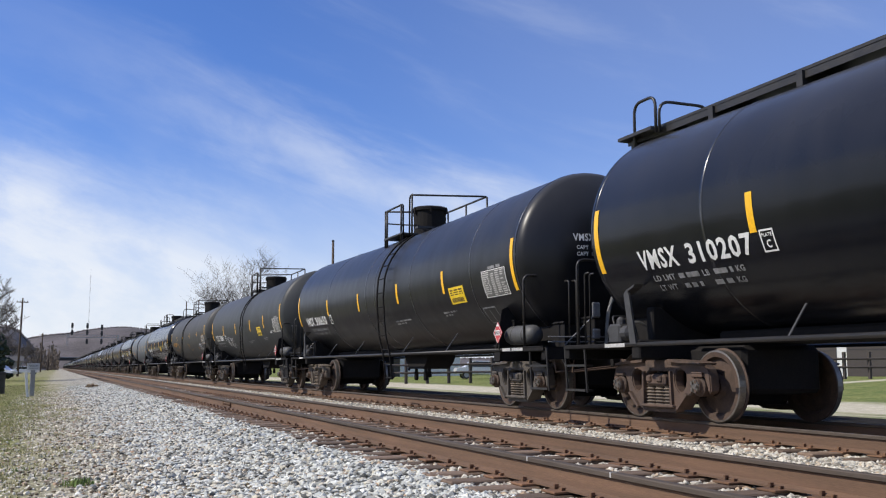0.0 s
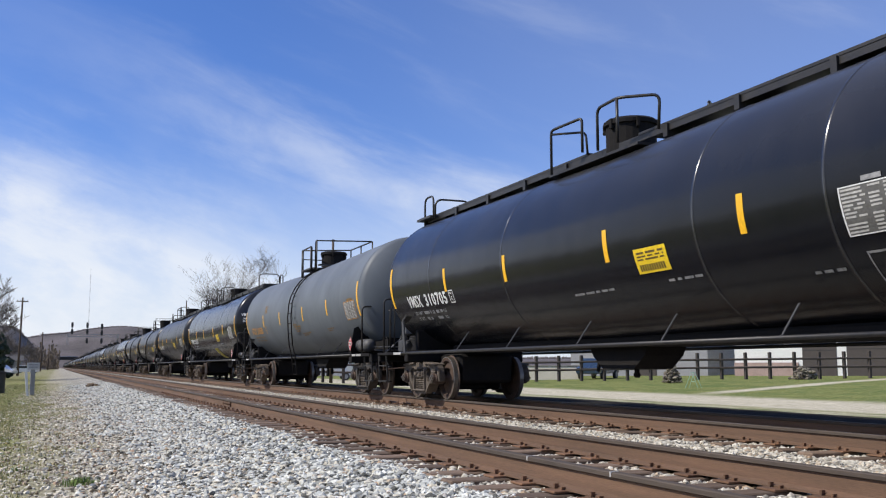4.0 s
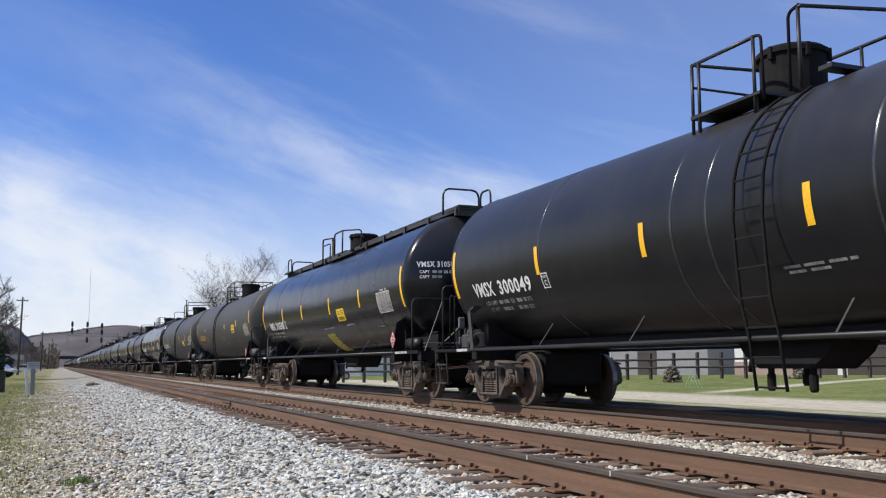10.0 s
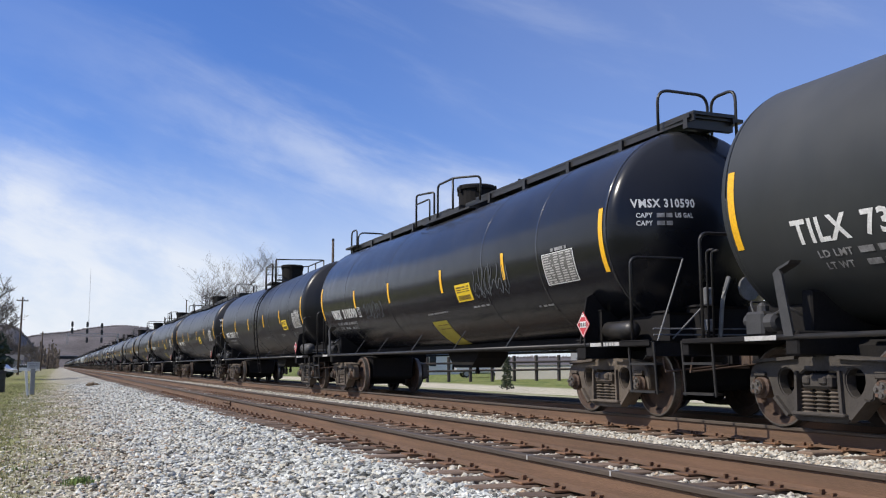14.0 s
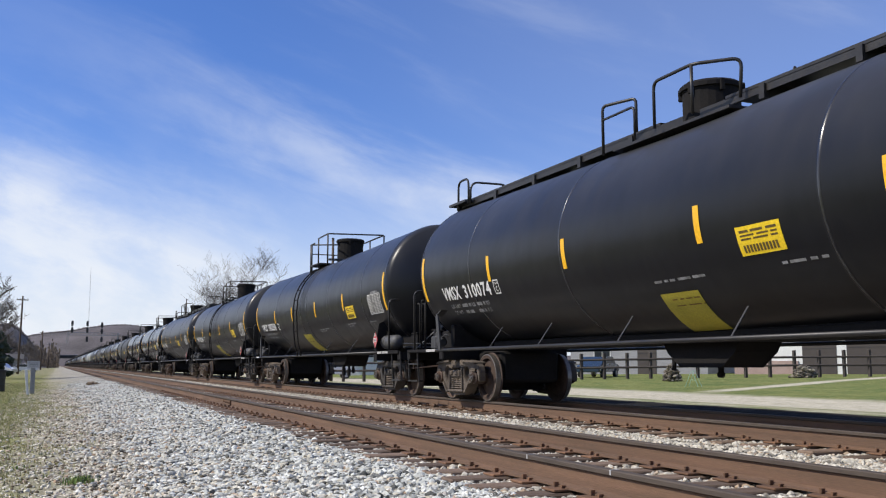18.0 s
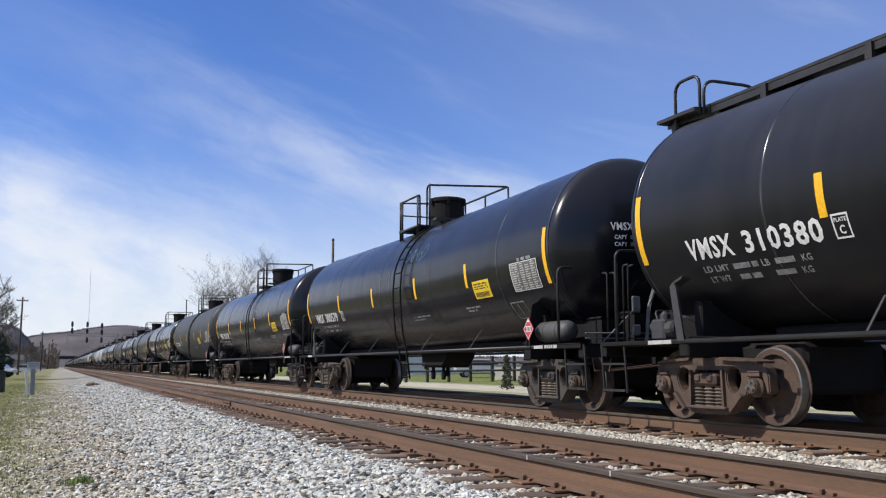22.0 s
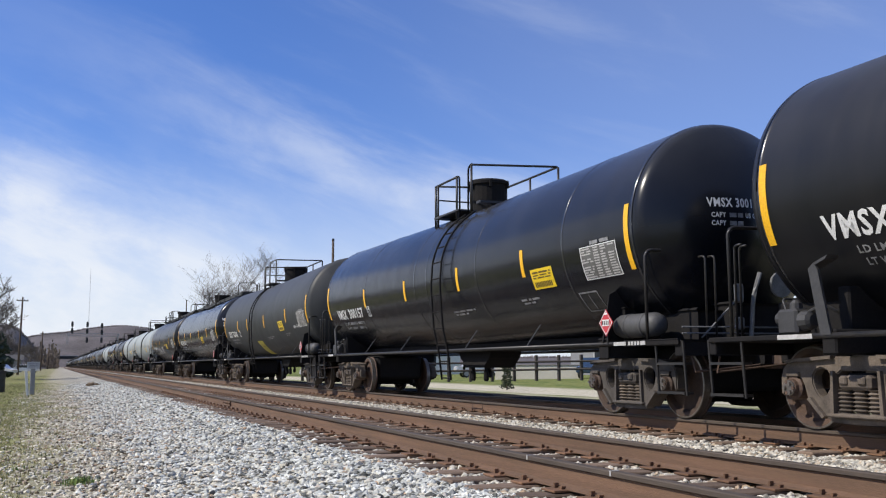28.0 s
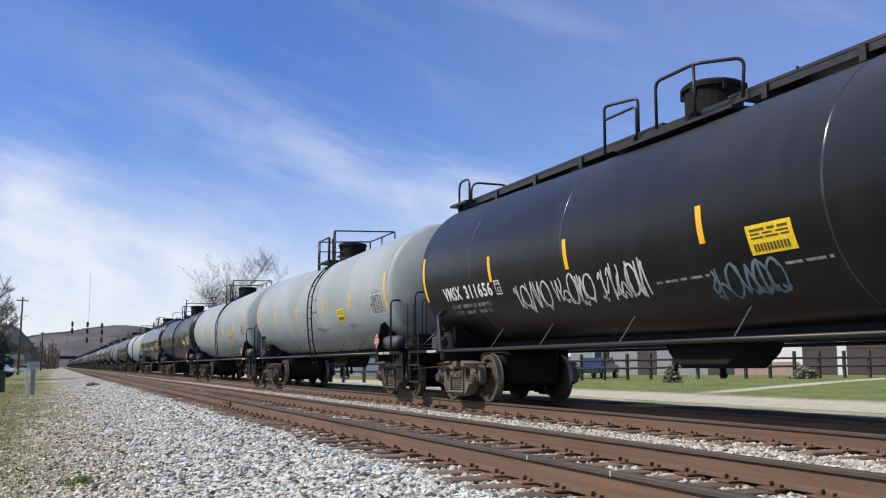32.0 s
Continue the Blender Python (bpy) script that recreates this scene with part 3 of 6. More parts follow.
def wrapped_text(s, y_left, width, height, deg, off=0.006):
    """Writing bent round the shell; it reads towards -y."""
    bm = bmesh.new()
    bm.from_mesh(text_mesh(s))
    xs, zs = [v.co.x for v in bm.verts], [v.co.y for v in bm.verts]
    x0, x1, z0, z1 = min(xs), max(xs), min(zs), max(zs)
    for k in range(1, 5):
        bmesh.ops.bisect_plane(bm, geom=bm.verts[:] + bm.edges[:] + bm.faces[:], plane_co=(0, z0 + (z1 - z0) * k / 5, 0), plane_no=(0, 1, 0))
    for v in bm.verts:
        u, h = (v.co.x - x0) / (x1 - x0) * width, ((v.co.y - z0) / (z1 - z0) - 0.5) * height
        v.co = shell(y_left - u, deg + deg_of(h), off)
    return bm


def flat_text(s, x_left, width, z, height, place):
    """Writing set upright in a plane that faces -y; place maps (x, z) to a point."""
    bm = bmesh.new()
    bm.from_mesh(text_mesh(s))
    xs, zs = [v.co.x for v in bm.verts], [v.co.y for v in bm.verts]
    x0, x1, z0, z1 = min(xs), max(xs), min(zs), max(zs)
    for v in bm.verts:
        v.co = place(x_left + (v.co.x - x0) / (x1 - x0) * width, z + ((v.co.y - z0) / (z1 - z0) - 0.5) * height)
    return bm


def head_at(x, z, off=0.008):
    """A point on the tank head that faces -y."""
    r = math.hypot(x, z - TANK_Z)
    lo, hi = 0.0, 1.0
    for _ in range(24):
        m = (lo + hi) / 2
        lo, hi = (m, hi) if head_rim(m)[1] > r else (lo, m)
    return Vector((x, -TANK_HALF - head_rim(lo)[0] - off, z))


def bars_row(bm, y_left, length, deg, height, rng, off=0.006):
    """A row of short bars: a line of small stencilling."""
    y = y_left
    while y > y_left - length:
        w = rng.uniform(0.08, 0.3)
        w = min(w, y - (y_left - length))
        if w > 0.03:
            patch(bm, y, y - w, deg - deg_of(height) / 2, deg + deg_of(height) / 2, off)
        y -= w + rng.uniform(0.03, 0.07)
    return bm


def scribble(bm, y_left, width, deg, height, seed, stroke=0.03, loops=9):
    """A sprayed scrawl with no letters in it: swelling loops, hooks and slashes side by side, laid on the shell."""
    rng = random.Random(seed)
    lines = []
    for k in range(loops):
        c, w, h = (k + 0.5) / loops * width, width / loops * rng.uniform(0.45, 0.72), height * rng.uniform(0.34, 0.52)
        lean = rng.uniform(0.1, 0.35) * h
        kind = rng.choice(("loop", "hook", "zig", "wave", "loop"))
        n = 18
        pts = []
        for i in range(n + 1):
            t = i / n
            if kind == "loop":
                a = 0.6 + 6.9 * t
                u, v = math.cos(a) * (0.8 + 0.2 * t), math.sin(a)
            elif kind == "hook":
                u, v = (-0.7 + 0.25 * math.sin(t * 9), 1 - 2.6 * t) if t < 0.7 else (-0.7 + (t - 0.7) * 5, -0.82 + math.sin((t - 0.7) * 10) * 0.8)
            elif kind == "zig":
                q = t * 3
                u, v = -0.9 + 1.8 * t, (1 - 2 * (q % 1)) * (1 if int(q) % 2 == 0 else -1)
            else:
                u, v = -1 + 2 * t, 0.9 * math.sin(t * 6.3 + 0.5)
            pts.append((c + u * w + v * lean, v * h + rng.uniform(-0.04, 0.04) * h))
        lines.append(pts)
        if rng.random() < 0.5:
            x = c + rng.uniform(-0.5, 0.5) * w
            lines.append([(x - lean, -h * 1.15), (x, 0.0), (x + lean, h * 1.15)])
    for _ in range(loops):
        x, z = rng.uniform(0, width), -height * rng.uniform(0.3, 0.55)
        lines.append([(x + 0.1 * width * (i / 5 - 0.5), z + 0.1 * height * math.sin(i * 1.3 + x)) for i in range(6)])
    for pts in lines:
        prev = None
        for (u0, h0), (u1, h1) in zip(pts, pts[1:]):
            d = math.hypot(u1 - u0, h1 - h0) or 1e-6
            k = stroke * rng.uniform(0.26, 0.44)
            nx, nh = -(h1 - h0) / d * k, (u1 - u0) / d * k
            a = prev or (bm.verts.new(shell(y_left - u0 - nx, deg + deg_of(h0 + nh), 0.007)), bm.verts.new(shell(y_left - u0 + nx, deg + deg_of(h0 - nh), 0.007)))
            b = (bm.verts.new(shell(y_left - u1 - nx, deg + deg_of(h1 + nh), 0.007)), bm.verts.new(shell(y_left - u1 + nx, deg + deg_of(h1 - nh), 0.007)))
            bm.faces.new((a[0], a[1], b[1], b[0]))
            prev = b
    return bm


# meshes that every car shares, each built once
SHARED = {}


def shared(key, build, material, smooth=False):
    if key not in SHARED:
        bm = bmesh.new()
        build(bm)
        fixed(bm)
        me = bpy.data.meshes.new(key)
        bm.to_mesh(me)
        bm.free()
        me.materials.append(M[material])
        if smooth:
            me.polygons.foreach_set("use_smooth", [True] * len(me.polygons))
        SHARED[key] = me
    return SHARED[key]


def tank_mesh(material, walkway):
    def build(bm):
        prof = []
        n = 18
        for i in range(n, -1, -1):
            d, r = head_rim(i / n)
            prof.append((-TANK_HALF - d, r))
        seams = [-5.7, -3.55, 1.85, 5.33] if walkway else [-5.88, -2.6, -0.06, 0.65, 4.2]
        for s in [-TANK_HALF + 0.02] + sorted(seams + [0.0]) + [TANK_HALF - 0.02]:
            if s == 0.0:
                prof.append((s, TANK_R))
                continue
            bead = 1.0 if material in ("tank_gloss", "tank_black") else 0.15
            prof += [(s + d, TANK_R + h * bead) for d, h in ((-0.045, 0), (-0.015, 0), (-0.010, 0.0035), (-0.004, 0.006), (0.004, 0.006), (0.010, 0.0035), (0.015, 0), (0.045, 0))]
        for i in range(n + 1):
            d, r = head_rim(i / n)
            prof.append((TANK_HALF + d, r))
        lathe(bm, prof, "y", 96, (0, 0, TANK_Z))
        for f in bm.faces:
            rads = [math.hypot(v.co.x, v.co.z - TANK_Z) for v in f.verts]
            f.material_index = 1 if max(rads) > TANK_R + 0.003 and len(f.verts) == 4 else 0
        for v in bm.verts:
            v.co.z -= sag(v.co.y)
    me = shared("tank_%s%s%.3f" % (material, walkway, TANK_R), build, material, True)
    if len(me.materials) < 2:
        me.materials.append(M["weld" if material in ("tank_gloss", "tank_black") else material])
    me.name = "tank"
    return me


def side_frame_build(bm):
    """A cast side frame: arched top, open windows beside the spring nest, jaws over the bearings."""
    half = [(0.0, 0.79), (0.36, 0.79), (0.54, 0.775), (0.70, 0.755), (0.86, 0.76), (0.98, 0.735), (1.06, 0.67), (1.1, 0.57), (1.105, 0.40), (1.06, 0.36), (1.03, 0.46), (0.985, 0.56),
            (0.889, 0.59), (0.79, 0.56), (0.745, 0.47), (0.715, 0.36), (0.63, 0.31), (0.45, 0.155), (0.34, 0.11), (0.0, 0.10)]
    outline = half + [(-y, z) for y, z in half[-2:0:-1]]
    spring = [(-0.29, 0.21), (0.29, 0.21), (0.3, 0.30), (0.28, 0.60), (0.22, 0.64), (-0.22, 0.64), (-0.28, 0.60), (-0.3, 0.30)]
    loops = [outline, spring]
    for s in (-1, 1):
        loops.append([(s * (0.49 + 0.125 * math.cos(a) * (1.0 + 0.25 * math.sin(a))), 0.52 + 0.15 * math.sin(a)) for a in [k * math.pi / 6 for k in range(12)]])
    edges = []
    for lp in loops:
        vs = [bm.verts.new((-0.07, y, z)) for y, z in lp]
        edges += [bm.edges.new((vs[k], vs[(k + 1) % len(vs)])) for k in range(len(vs))]
    bmesh.ops.triangle_fill(bm, use_beauty=True, edges=edges, normal=(1, 0, 0))
    out = bmesh.ops.extrude_face_region(bm, geom=bm.faces[:])
    bmesh.ops.translate(bm, vec=(0.14, 0, 0), verts=[v for v in out["geom"] if isinstance(v, bmesh.types.BMVert)])
    fixed(bm)
    sharp = [e for e in bm.edges if e.is_manifold and abs(e.calc_face_angle(0.0)) > 1.2]
    bmesh.ops.bevel(bm, geom=sharp, offset=0.014, segments=2, affect="EDGES")
    # flanges of the casting, bolster end and spring seat
    for s in (-1, 1):
        prism(bm, [(s * 0.30, 0.80), (s * 0.56, 0.785), (s * 0.86, 0.77), (s * 0.99, 0.745), (s * 0.97, 0.72), (s * 0.84, 0.735), (s * 0.54, 0.75), (s * 0.30, 0.765)], -0.125, 0.125)
        prism(bm, [(s * 0.67, 0.34), (s * 0.46, 0.145), (s * 0.43, 0.17), (s * 0.63, 0.365)], -0.115, 0.115)
        prism(bm, [(s * 0.325, 0.64), (s * 0.29, 0.64), (s * 0.3, 0.2), (s * 0.345, 0.2)], -0.11, 0.11)
        # wear lug over the bearing and the key below it
        box(bm, -0.11, 0.11, s * 0.80, s * 0.98, 0.575, 0.625, 0.01)
    # bolster end with its two lugs, spring seat
    box(bm, -0.13, 0.10, -0.21, 0.21, 0.45, 0.60, 0.03)
    for s in (-1, 1):
        box(bm, -0.16, -0.1, s * 0.12 - 0.05, s * 0.12 + 0.05, 0.50, 0.585, 0.015)
    box(bm, -0.13, 0.13, -0.38, 0.38, 0.165, 0.205, 0.012)
    fixed(bm)


def wheel_profile(x, s):
    """One wheel, s is the side of its flange."""
    return [(x - 0.07, 0.10), (x - 0.085, 0.12), (x - 0.03, 0.16), (x + 0.0, 0.34), (x - 0.06, 0.37), (x - 0.065, 0.43), (x - 0.06, 0.452), (x + 0.03, WHEEL_R),
            (x + 0.045, WHEEL_R + 0.025), (x + 0.065, WHEEL_R + 0.02), (x + 0.07, 0.38), (x + 0.02, 0.34), (x + 0.035, 0.17), (x + 0.075, 0.13), (x + 0.075, 0.10)]


def wheelset_build(bm):
    lathe(bm, [(-1.02, 0.075), (-0.72, 0.085), (0.72, 0.085), (1.02, 0.075)], "x", 16)
    for s in (-1, 1):
        n0 = len(bm.faces)
        lathe(bm, [(-s * a, r) for a, r in wheel_profile(-0.7525, 1)], "x", 40)
        bm.faces.ensure_lookup_table()
        for f in bm.faces[n0:]:
            c = f.calc_center_median()
            if math.hypot(c.y, c.z) > 0.43 and abs(c.x) > 0.70 and abs(c.x) < 0.82 and math.hypot(c.y, c.z) < WHEEL_R + 0.01:
                f.material_index = 1
        # bearing and its cap with three bolts
        lathe(bm, [(s * 0.90, 0.13), (s * 1.08, 0.13), (s * 1.10, 0.10), (s * 1.14, 0.095), (s * 1.145, 0.06)], "x", 14)
        for k in range(3):
            a = 2.09 * k
            lathe(bm, [(s * 1.14, 0.022), (s * 1.165, 0.022)], "x", 6, (0, math.cos(a) * 0.065, math.sin(a) * 0.065))


def axle_cap_build(bm):
    """Bare steel cap on the near end of the axle, with its three bolts."""
    lathe(bm, [(-1.147, 0.085), (-1.16, 0.08), (-1.162, 0.02)], "x", 14)
    for k in range(3):
        a = 2.09 * k + 1.0
        lathe(bm, [(-1.155, 0.022), (-1.182, 0.022)], "x", 6, (0, math.cos(a) * 0.05, math.sin(a) * 0.05))


def build_truck(parent, y, frame_mat, full):
    truck = part_mesh("truck", shared("bolster", lambda bm: (box(bm, -1.04, 1.04, -0.2, 0.2, 0.4, 0.62, 0.03), box(bm, -0.35, 0.35, -0.28, 0.28, 0.6, 0.78, 0.04),
                                                             box(bm, -0.9, 0.9, -0.7, -0.6, 0.33, 0.45, 0.02), box(bm, -0.9, 0.9, 0.6, 0.7, 0.33, 0.45, 0.02),
                                                             box(bm, -1.0, -0.55, -0.62, 0.62, 0.3, 0.36, 0.01), box(bm, -0.6, 0.6, -0.62, 0.62, 0.2, 0.6, 0.05), box(bm, -0.62, 0.62, -1.2, 1.2, 0.36, 0.97, 0.06)), "matte_black"), parent, pose(0, y, 0))
    for s in (-1, 1):
        part_mesh("side_frame", shared("side_frame_" + frame_mat, side_frame_build, frame_mat), truck, pose(s * 1.0, 0, 0))
        for k, dy in enumerate((-0.195, 0.0, 0.195) if full and s < 0 else ()):
            part_mesh("spring", shared("spring", lambda bm: lathe(bm, [(0.2 + i * 0.021, 0.06 if i % 2 else 0.092) for i in range(13)], "z", 12), "truck_steel"), truck, pose(s * 1.02, dy, 0))
    for k in (-1, 1):
        me = shared("wheelset", wheelset_build, "wheel_steel", False)
        if len(me.materials) < 2:
            me.materials.append(M["tread_steel"])
        w = part_mesh("wheelset", me, truck, pose(0, k * AXLE, WHEEL_R))
        WHEELS[k].append(w)
        if full:
            part_mesh("axle_cap", shared("axle_cap", axle_cap_build, "tread_steel"), w)
    return truck


WHEELS = {-1: [], 1: []}


def deck_build(s):
    def f(bm):
        box(bm, -1.48, 1.48, s * 7.55, s * 8.75, 0.96, 1.02, 0.01)
        box(bm, -0.3, 0.3, s * 6.2, s * 8.9, 0.72, 0.98, 0.02)      # stub sill
        box(bm, -1.45, 1.45, s * 8.66, s * 8.78, 0.82, 1.0, 0.01)   # end beam
        box(bm, -1.42, 1.42, s * 6.83, s * 7.03, 0.8, 1.06, 0.02)   # body bolster
    return f


def saddle_build(s):
    def f(bm):
        box(bm, -1.15, 1.15, s * 6.9, s * 7.06, 1.0, 1.5, 0.02)
        box(bm, -0.85, 0.85, s * 7.0, s * 8.3, 1.0, 1.42, 0.03)
        box(bm, -0.45, 0.45, s * 8.2, s * 8.6, 1.0, 1.5, 0.03)
    return f


def coupler_build(s):
    def f(bm):
        box(bm, -0.09, 0.09, s * 8.4, s * 8.85, 0.78, 0.96, 0.02)
        box(bm, -0.17, 0.15, s * 8.8, s * 9.06, 0.7, 1.04, 0.04)
        lathe(bm, [(0.72, 0.09), (1.02, 0.09)], "z", 10, (-0.1, s * 9.02, 0))
        tube(bm, rounded([(0.35, s * 8.75, 0.8), (0.4, s * 8.95, 0.45), (0.2, s * 9.05, 0.4)], 0.15), 0.025, 6)
        tube(bm, [(-1.3, s * 8.78, 0.8), (-1.3, s * 8.84, 0.62), (-0.2, s * 8.84, 0.72)], 0.014, 5)
    return f


def brake_valve_build(bm):
    """The brake's control valve on the deck: a lumpy casting with two bodies, a cap and pipes."""
    box(bm, -1.3, -1.08, 7.5, 7.8, 1.02, 1.3, 0.03)
    lathe(bm, [(7.36, 0.06), (7.39, 0.1), (7.5, 0.11), (7.52, 0.08)], "y", 12, (-1.19, 0, 1.17))
    lathe(bm, [(7.78, 0.08), (7.86, 0.08), (7.9, 0.04)], "y", 12, (-1.19, 0, 1.2))
    lathe(bm, [(1.28, 0.07), (1.36, 0.065), (1.4, 0.03)], "z", 10, (-1.2, 7.6, 0))
    tube(bm, rounded([(-1.2, 7.45, 1.25), (-1.2, 7.2, 1.33), (-1.0, 7.1, 1.2)], 0.08, 3), 0.018, 6)
    tube(bm, rounded([(-1.25, 7.7, 1.3), (-1.25, 7.75, 1.42), (-1.0, 7.8, 1.42)], 0.06, 3), 0.014, 6)


def tank_car(spec):
    """One tank car with its parts; its origin lies on the rail heads under its middle."""
    walkway, paint, number, mark, flags = spec["build"] == "W", spec["paint"], spec["number"], spec["mark"], spec["flags"]
    full = spec["full"]
    build_kind = spec["build"]
    global TANK_R, TANK_Z
    TANK_R, TANK_Z = (1.505, 2.628) if walkway else (1.49, 2.608) if build_kind in ("T", "TB") else (1.485, 2.6)
    rng = random.Random(spec["seed"])
    car = new("tank_car")
    tagged(car, spec["label"], "tank car", "cars of the oil train")
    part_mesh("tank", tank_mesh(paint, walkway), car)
    build = spec["build"]
    mid, placard_y, ladder_y = BUILDS[build]
    kind = "W" if walkway else "LV" if ladder_y > 0 else "LT"
    tall = build in ("W", "LA", "LB")
    # trucks and the ends
    for s in (-1, 1):
        frame_mat = "truck_rust" if "rusty" in flags and s > 0 else "truck_dark" if build == "T" or (s < 0 and not walkway and build != "N") else "truck_steel"
        build_truck(car, s * TRUCK_Y - (0.1 if s < 0 else 0), frame_mat, full)
        part_mesh("end_platform", shared("deck%d" % s, deck_build(s), "matte_black"), car)
        part_mesh("saddle", shared("saddle%d" % s, saddle_build(s), "matte_black"), car)
        part_mesh("coupler", shared("coupler%d" % s, coupler_build(s), "truck_rust"), car)
        for sx in (-1, 1):
            ey, ez = (8.36, 2.28) if s > 0 else (8.33, 2.15) if walkway else (8.06, 2.21)
            part_mesh("end_handrail", shared("end_rail%d%d%.2f" % (s, sx, ey), lambda bm: tube(bm, rounded([(sx * 1.45, s * ey, 0.98), (sx * 1.46, s * ey, ez), (sx * 0.3, s * ey, ez + 0.02), (sx * 0.26, s * ey, ez - 0.3)], 0.12, 5), 0.022, 8), "steel_black", True), car)
            pair = () if not full or (s < 0 and walkway) else (1.22, 1.1) if s > 0 or build in ("T", "TB") else (0.88, 0.78)
            for k, px in enumerate(pair):
                part_mesh("grab_iron", shared("grab%d%d%.2f" % (s, sx, px), lambda bm: tube(bm, rounded([(sx * px, s * (8.55 + k * 0.06), 1.0), (sx * px, s * (8.55 + k * 0.06), 2.1), (sx * px, s * (8.42 + k * 0.06), 2.1)], 0.05, 3), 0.015, 6), "steel_black", True), car)

            def step(bm):
                for dy in (8.22, 8.8):
                    tube(bm, [(sx * 1.44, s * dy, 1.0), (sx * 1.4, s * dy, 0.33)], 0.02, 6)
                for z in (0.36, 0.72):
                    box(bm, sx * 1.44, sx * 1.3, s * 8.22, s * 8.8, z - 0.015, z + 0.015)
            part_mesh("step", shared("step%d%d" % (s, sx), step, "steel_black"), car)
            if s < 0 and build in ("T", "TB"):
                part_mesh("step_plate", shared("step_plate%d%d" % (s, sx), lambda bm: box(bm, sx * 1.36, sx * 1.39, s * 8.24, s * 8.78, 0.38, 0.98), "matte_black"), car)
    part_mesh("strut", shared("strut", lambda bm: (prism(bm, [(6.86, 1.0), (7.0, 1.0), (7.13, 1.68), (7.05, 1.74), (7.0, 1.66)], -1.455, -1.425), prism(bm, [(7.13, 1.68), (7.05, 1.74), (6.86, 1.8), (6.9, 1.76)], -1.45, -1.3)), "strut_grey"), car)
    if walkway and full:
        part_mesh("brace", shared("end_brace", lambda bm: tube(bm, [(-1.3, -8.68, 1.0), (-0.92, -8.76, 2.1)], 0.013, 6), "grey_steel"), car)
    if full:
        part_mesh("brake_valve", shared("brake_valve", brake_valve_build, "strut_grey"), car)
        part_mesh("edge_mark", shared("edge_mark_a", lambda bm: box(bm, -1.49, -1.484, 7.08, 7.58, 0.965, 1.015), "table_ink"), car)
    for q in (-1, 1):
        part_mesh("gusset", shared("gusset%d" % q, lambda bm: prism_y(bm, [(q * 1.46, 1.02), (q * 1.34, 1.7), (q * 1.22, 1.76), (q * 0.6, 1.2), (q * 0.6, 1.02)], -6.98, -6.95), "matte_black"), car)
    # side bars with their brackets
    for sx in (-1, 1):
        part_mesh("side_bar", shared("side_bar%d" % sx, lambda bm: tube(bm, [(sx * 1.42, -7.2, 0.995), (sx * 1.42, 7.2, 0.995)], 0.031, 8), "steel_black", True), car)
        for y in (4.05, 1.85, -0.55, -2.7, -4.9) if walkway and not ("fore" in flags or "patch" in flags) else (4.6, 2.75, 0.4, -2.0, -4.35) if walkway else (4.35, 1.75, -1.95, -4.53) if build == "LB" else (4.9, 2.97, -1.95, -4.53) if build == "LA" else (4.75, 2.8, -3.4, -5.25) if build == "TB" else (4.37, 1.82, -3.28, -5.13):
            part_mesh("bracket", shared("bracket%d" % sx, lambda bm: box_bar(bm, (sx * 1.42, 0, 1.0), (sx * 1.15, 0, 1.37), 0.03, 0.012), "strut_grey"), car, pose(0, y, 0))
    # keel pipes under the shell, bottom outlet with its skid and valve stubs
    part_mesh("keel", shared("keel", lambda bm: (box(bm, -0.55, 0.55, -6.3, 6.3, 0.995, 1.16, 0.03), tube(bm, [(-0.7, -6.6, 1.02), (-0.7, 6.6, 1.02)], 0.03, 6)), "matte_black"), car)
    stubs = ((0.0, 0.0, 0.52),) if walkway else ((-0.2, 0.0, 0.38), (0.0, -0.33, 0.45), (-0.25, -0.72, 0.36)) if build == "LA" else ((-0.2, 0.4, 0.38), (0.0, 0.0, 0.45), (-0.25, -0.38, 0.38))
    part_mesh("bottom_outlet", shared("outlet%d%s" % (len(stubs), build == "LA"), lambda bm: (prism(bm, [(-0.85, 1.02), (-0.74, 0.86), (-0.45, 0.66), (0.45, 0.66), (0.74, 0.86), (0.85, 1.02)], -0.35, 0.35),
                                                           tube(bm, [(-0.3, 0.6, 0.9), (-0.3, 0.68, 0.62)], 0.03)), "matte_black"), car)
    for x, y, low in stubs:
        part_mesh("valve_stub", shared("valve%.2f" % low, lambda bm: lathe(bm, [(low, 0.035), (low + 0.03, 0.055), (0.58, 0.055), (0.6, 0.04), (0.7, 0.04)], "z", 10), "matte_black"), car, pose(x, y, 0))
    # top: manway, platform, rails
    mh = 0.14 if tall else 0.09 if build == "N" else 0.0
    man = part_mesh("manway", shared("manway%.2f" % mh, lambda bm: lathe(bm, [(3.92, 0.41), (4.44 + mh, 0.41), (4.45 + mh, 0.45), (4.51 + mh, 0.45), (4.55 + mh, 0.40), (4.57 + mh, 0.1)], "z", 24), "matte_black"), car, pose(0, 0.15 if kind == "LV" else 0.0, 0))
    for k in range(6 if full else 0):
        part_mesh("lug", shared("lug%.2f" % mh, lambda bm: box(bm, 0.39, 0.47, -0.03, 0.03, 4.36 + mh, 4.53 + mh, 0.008), "matte_black"), man, pose(0, 0, 0, 0, 0, 60 * k + 12))
    fore = 0.25 if "fore" in flags or "patch" in flags else 0.0
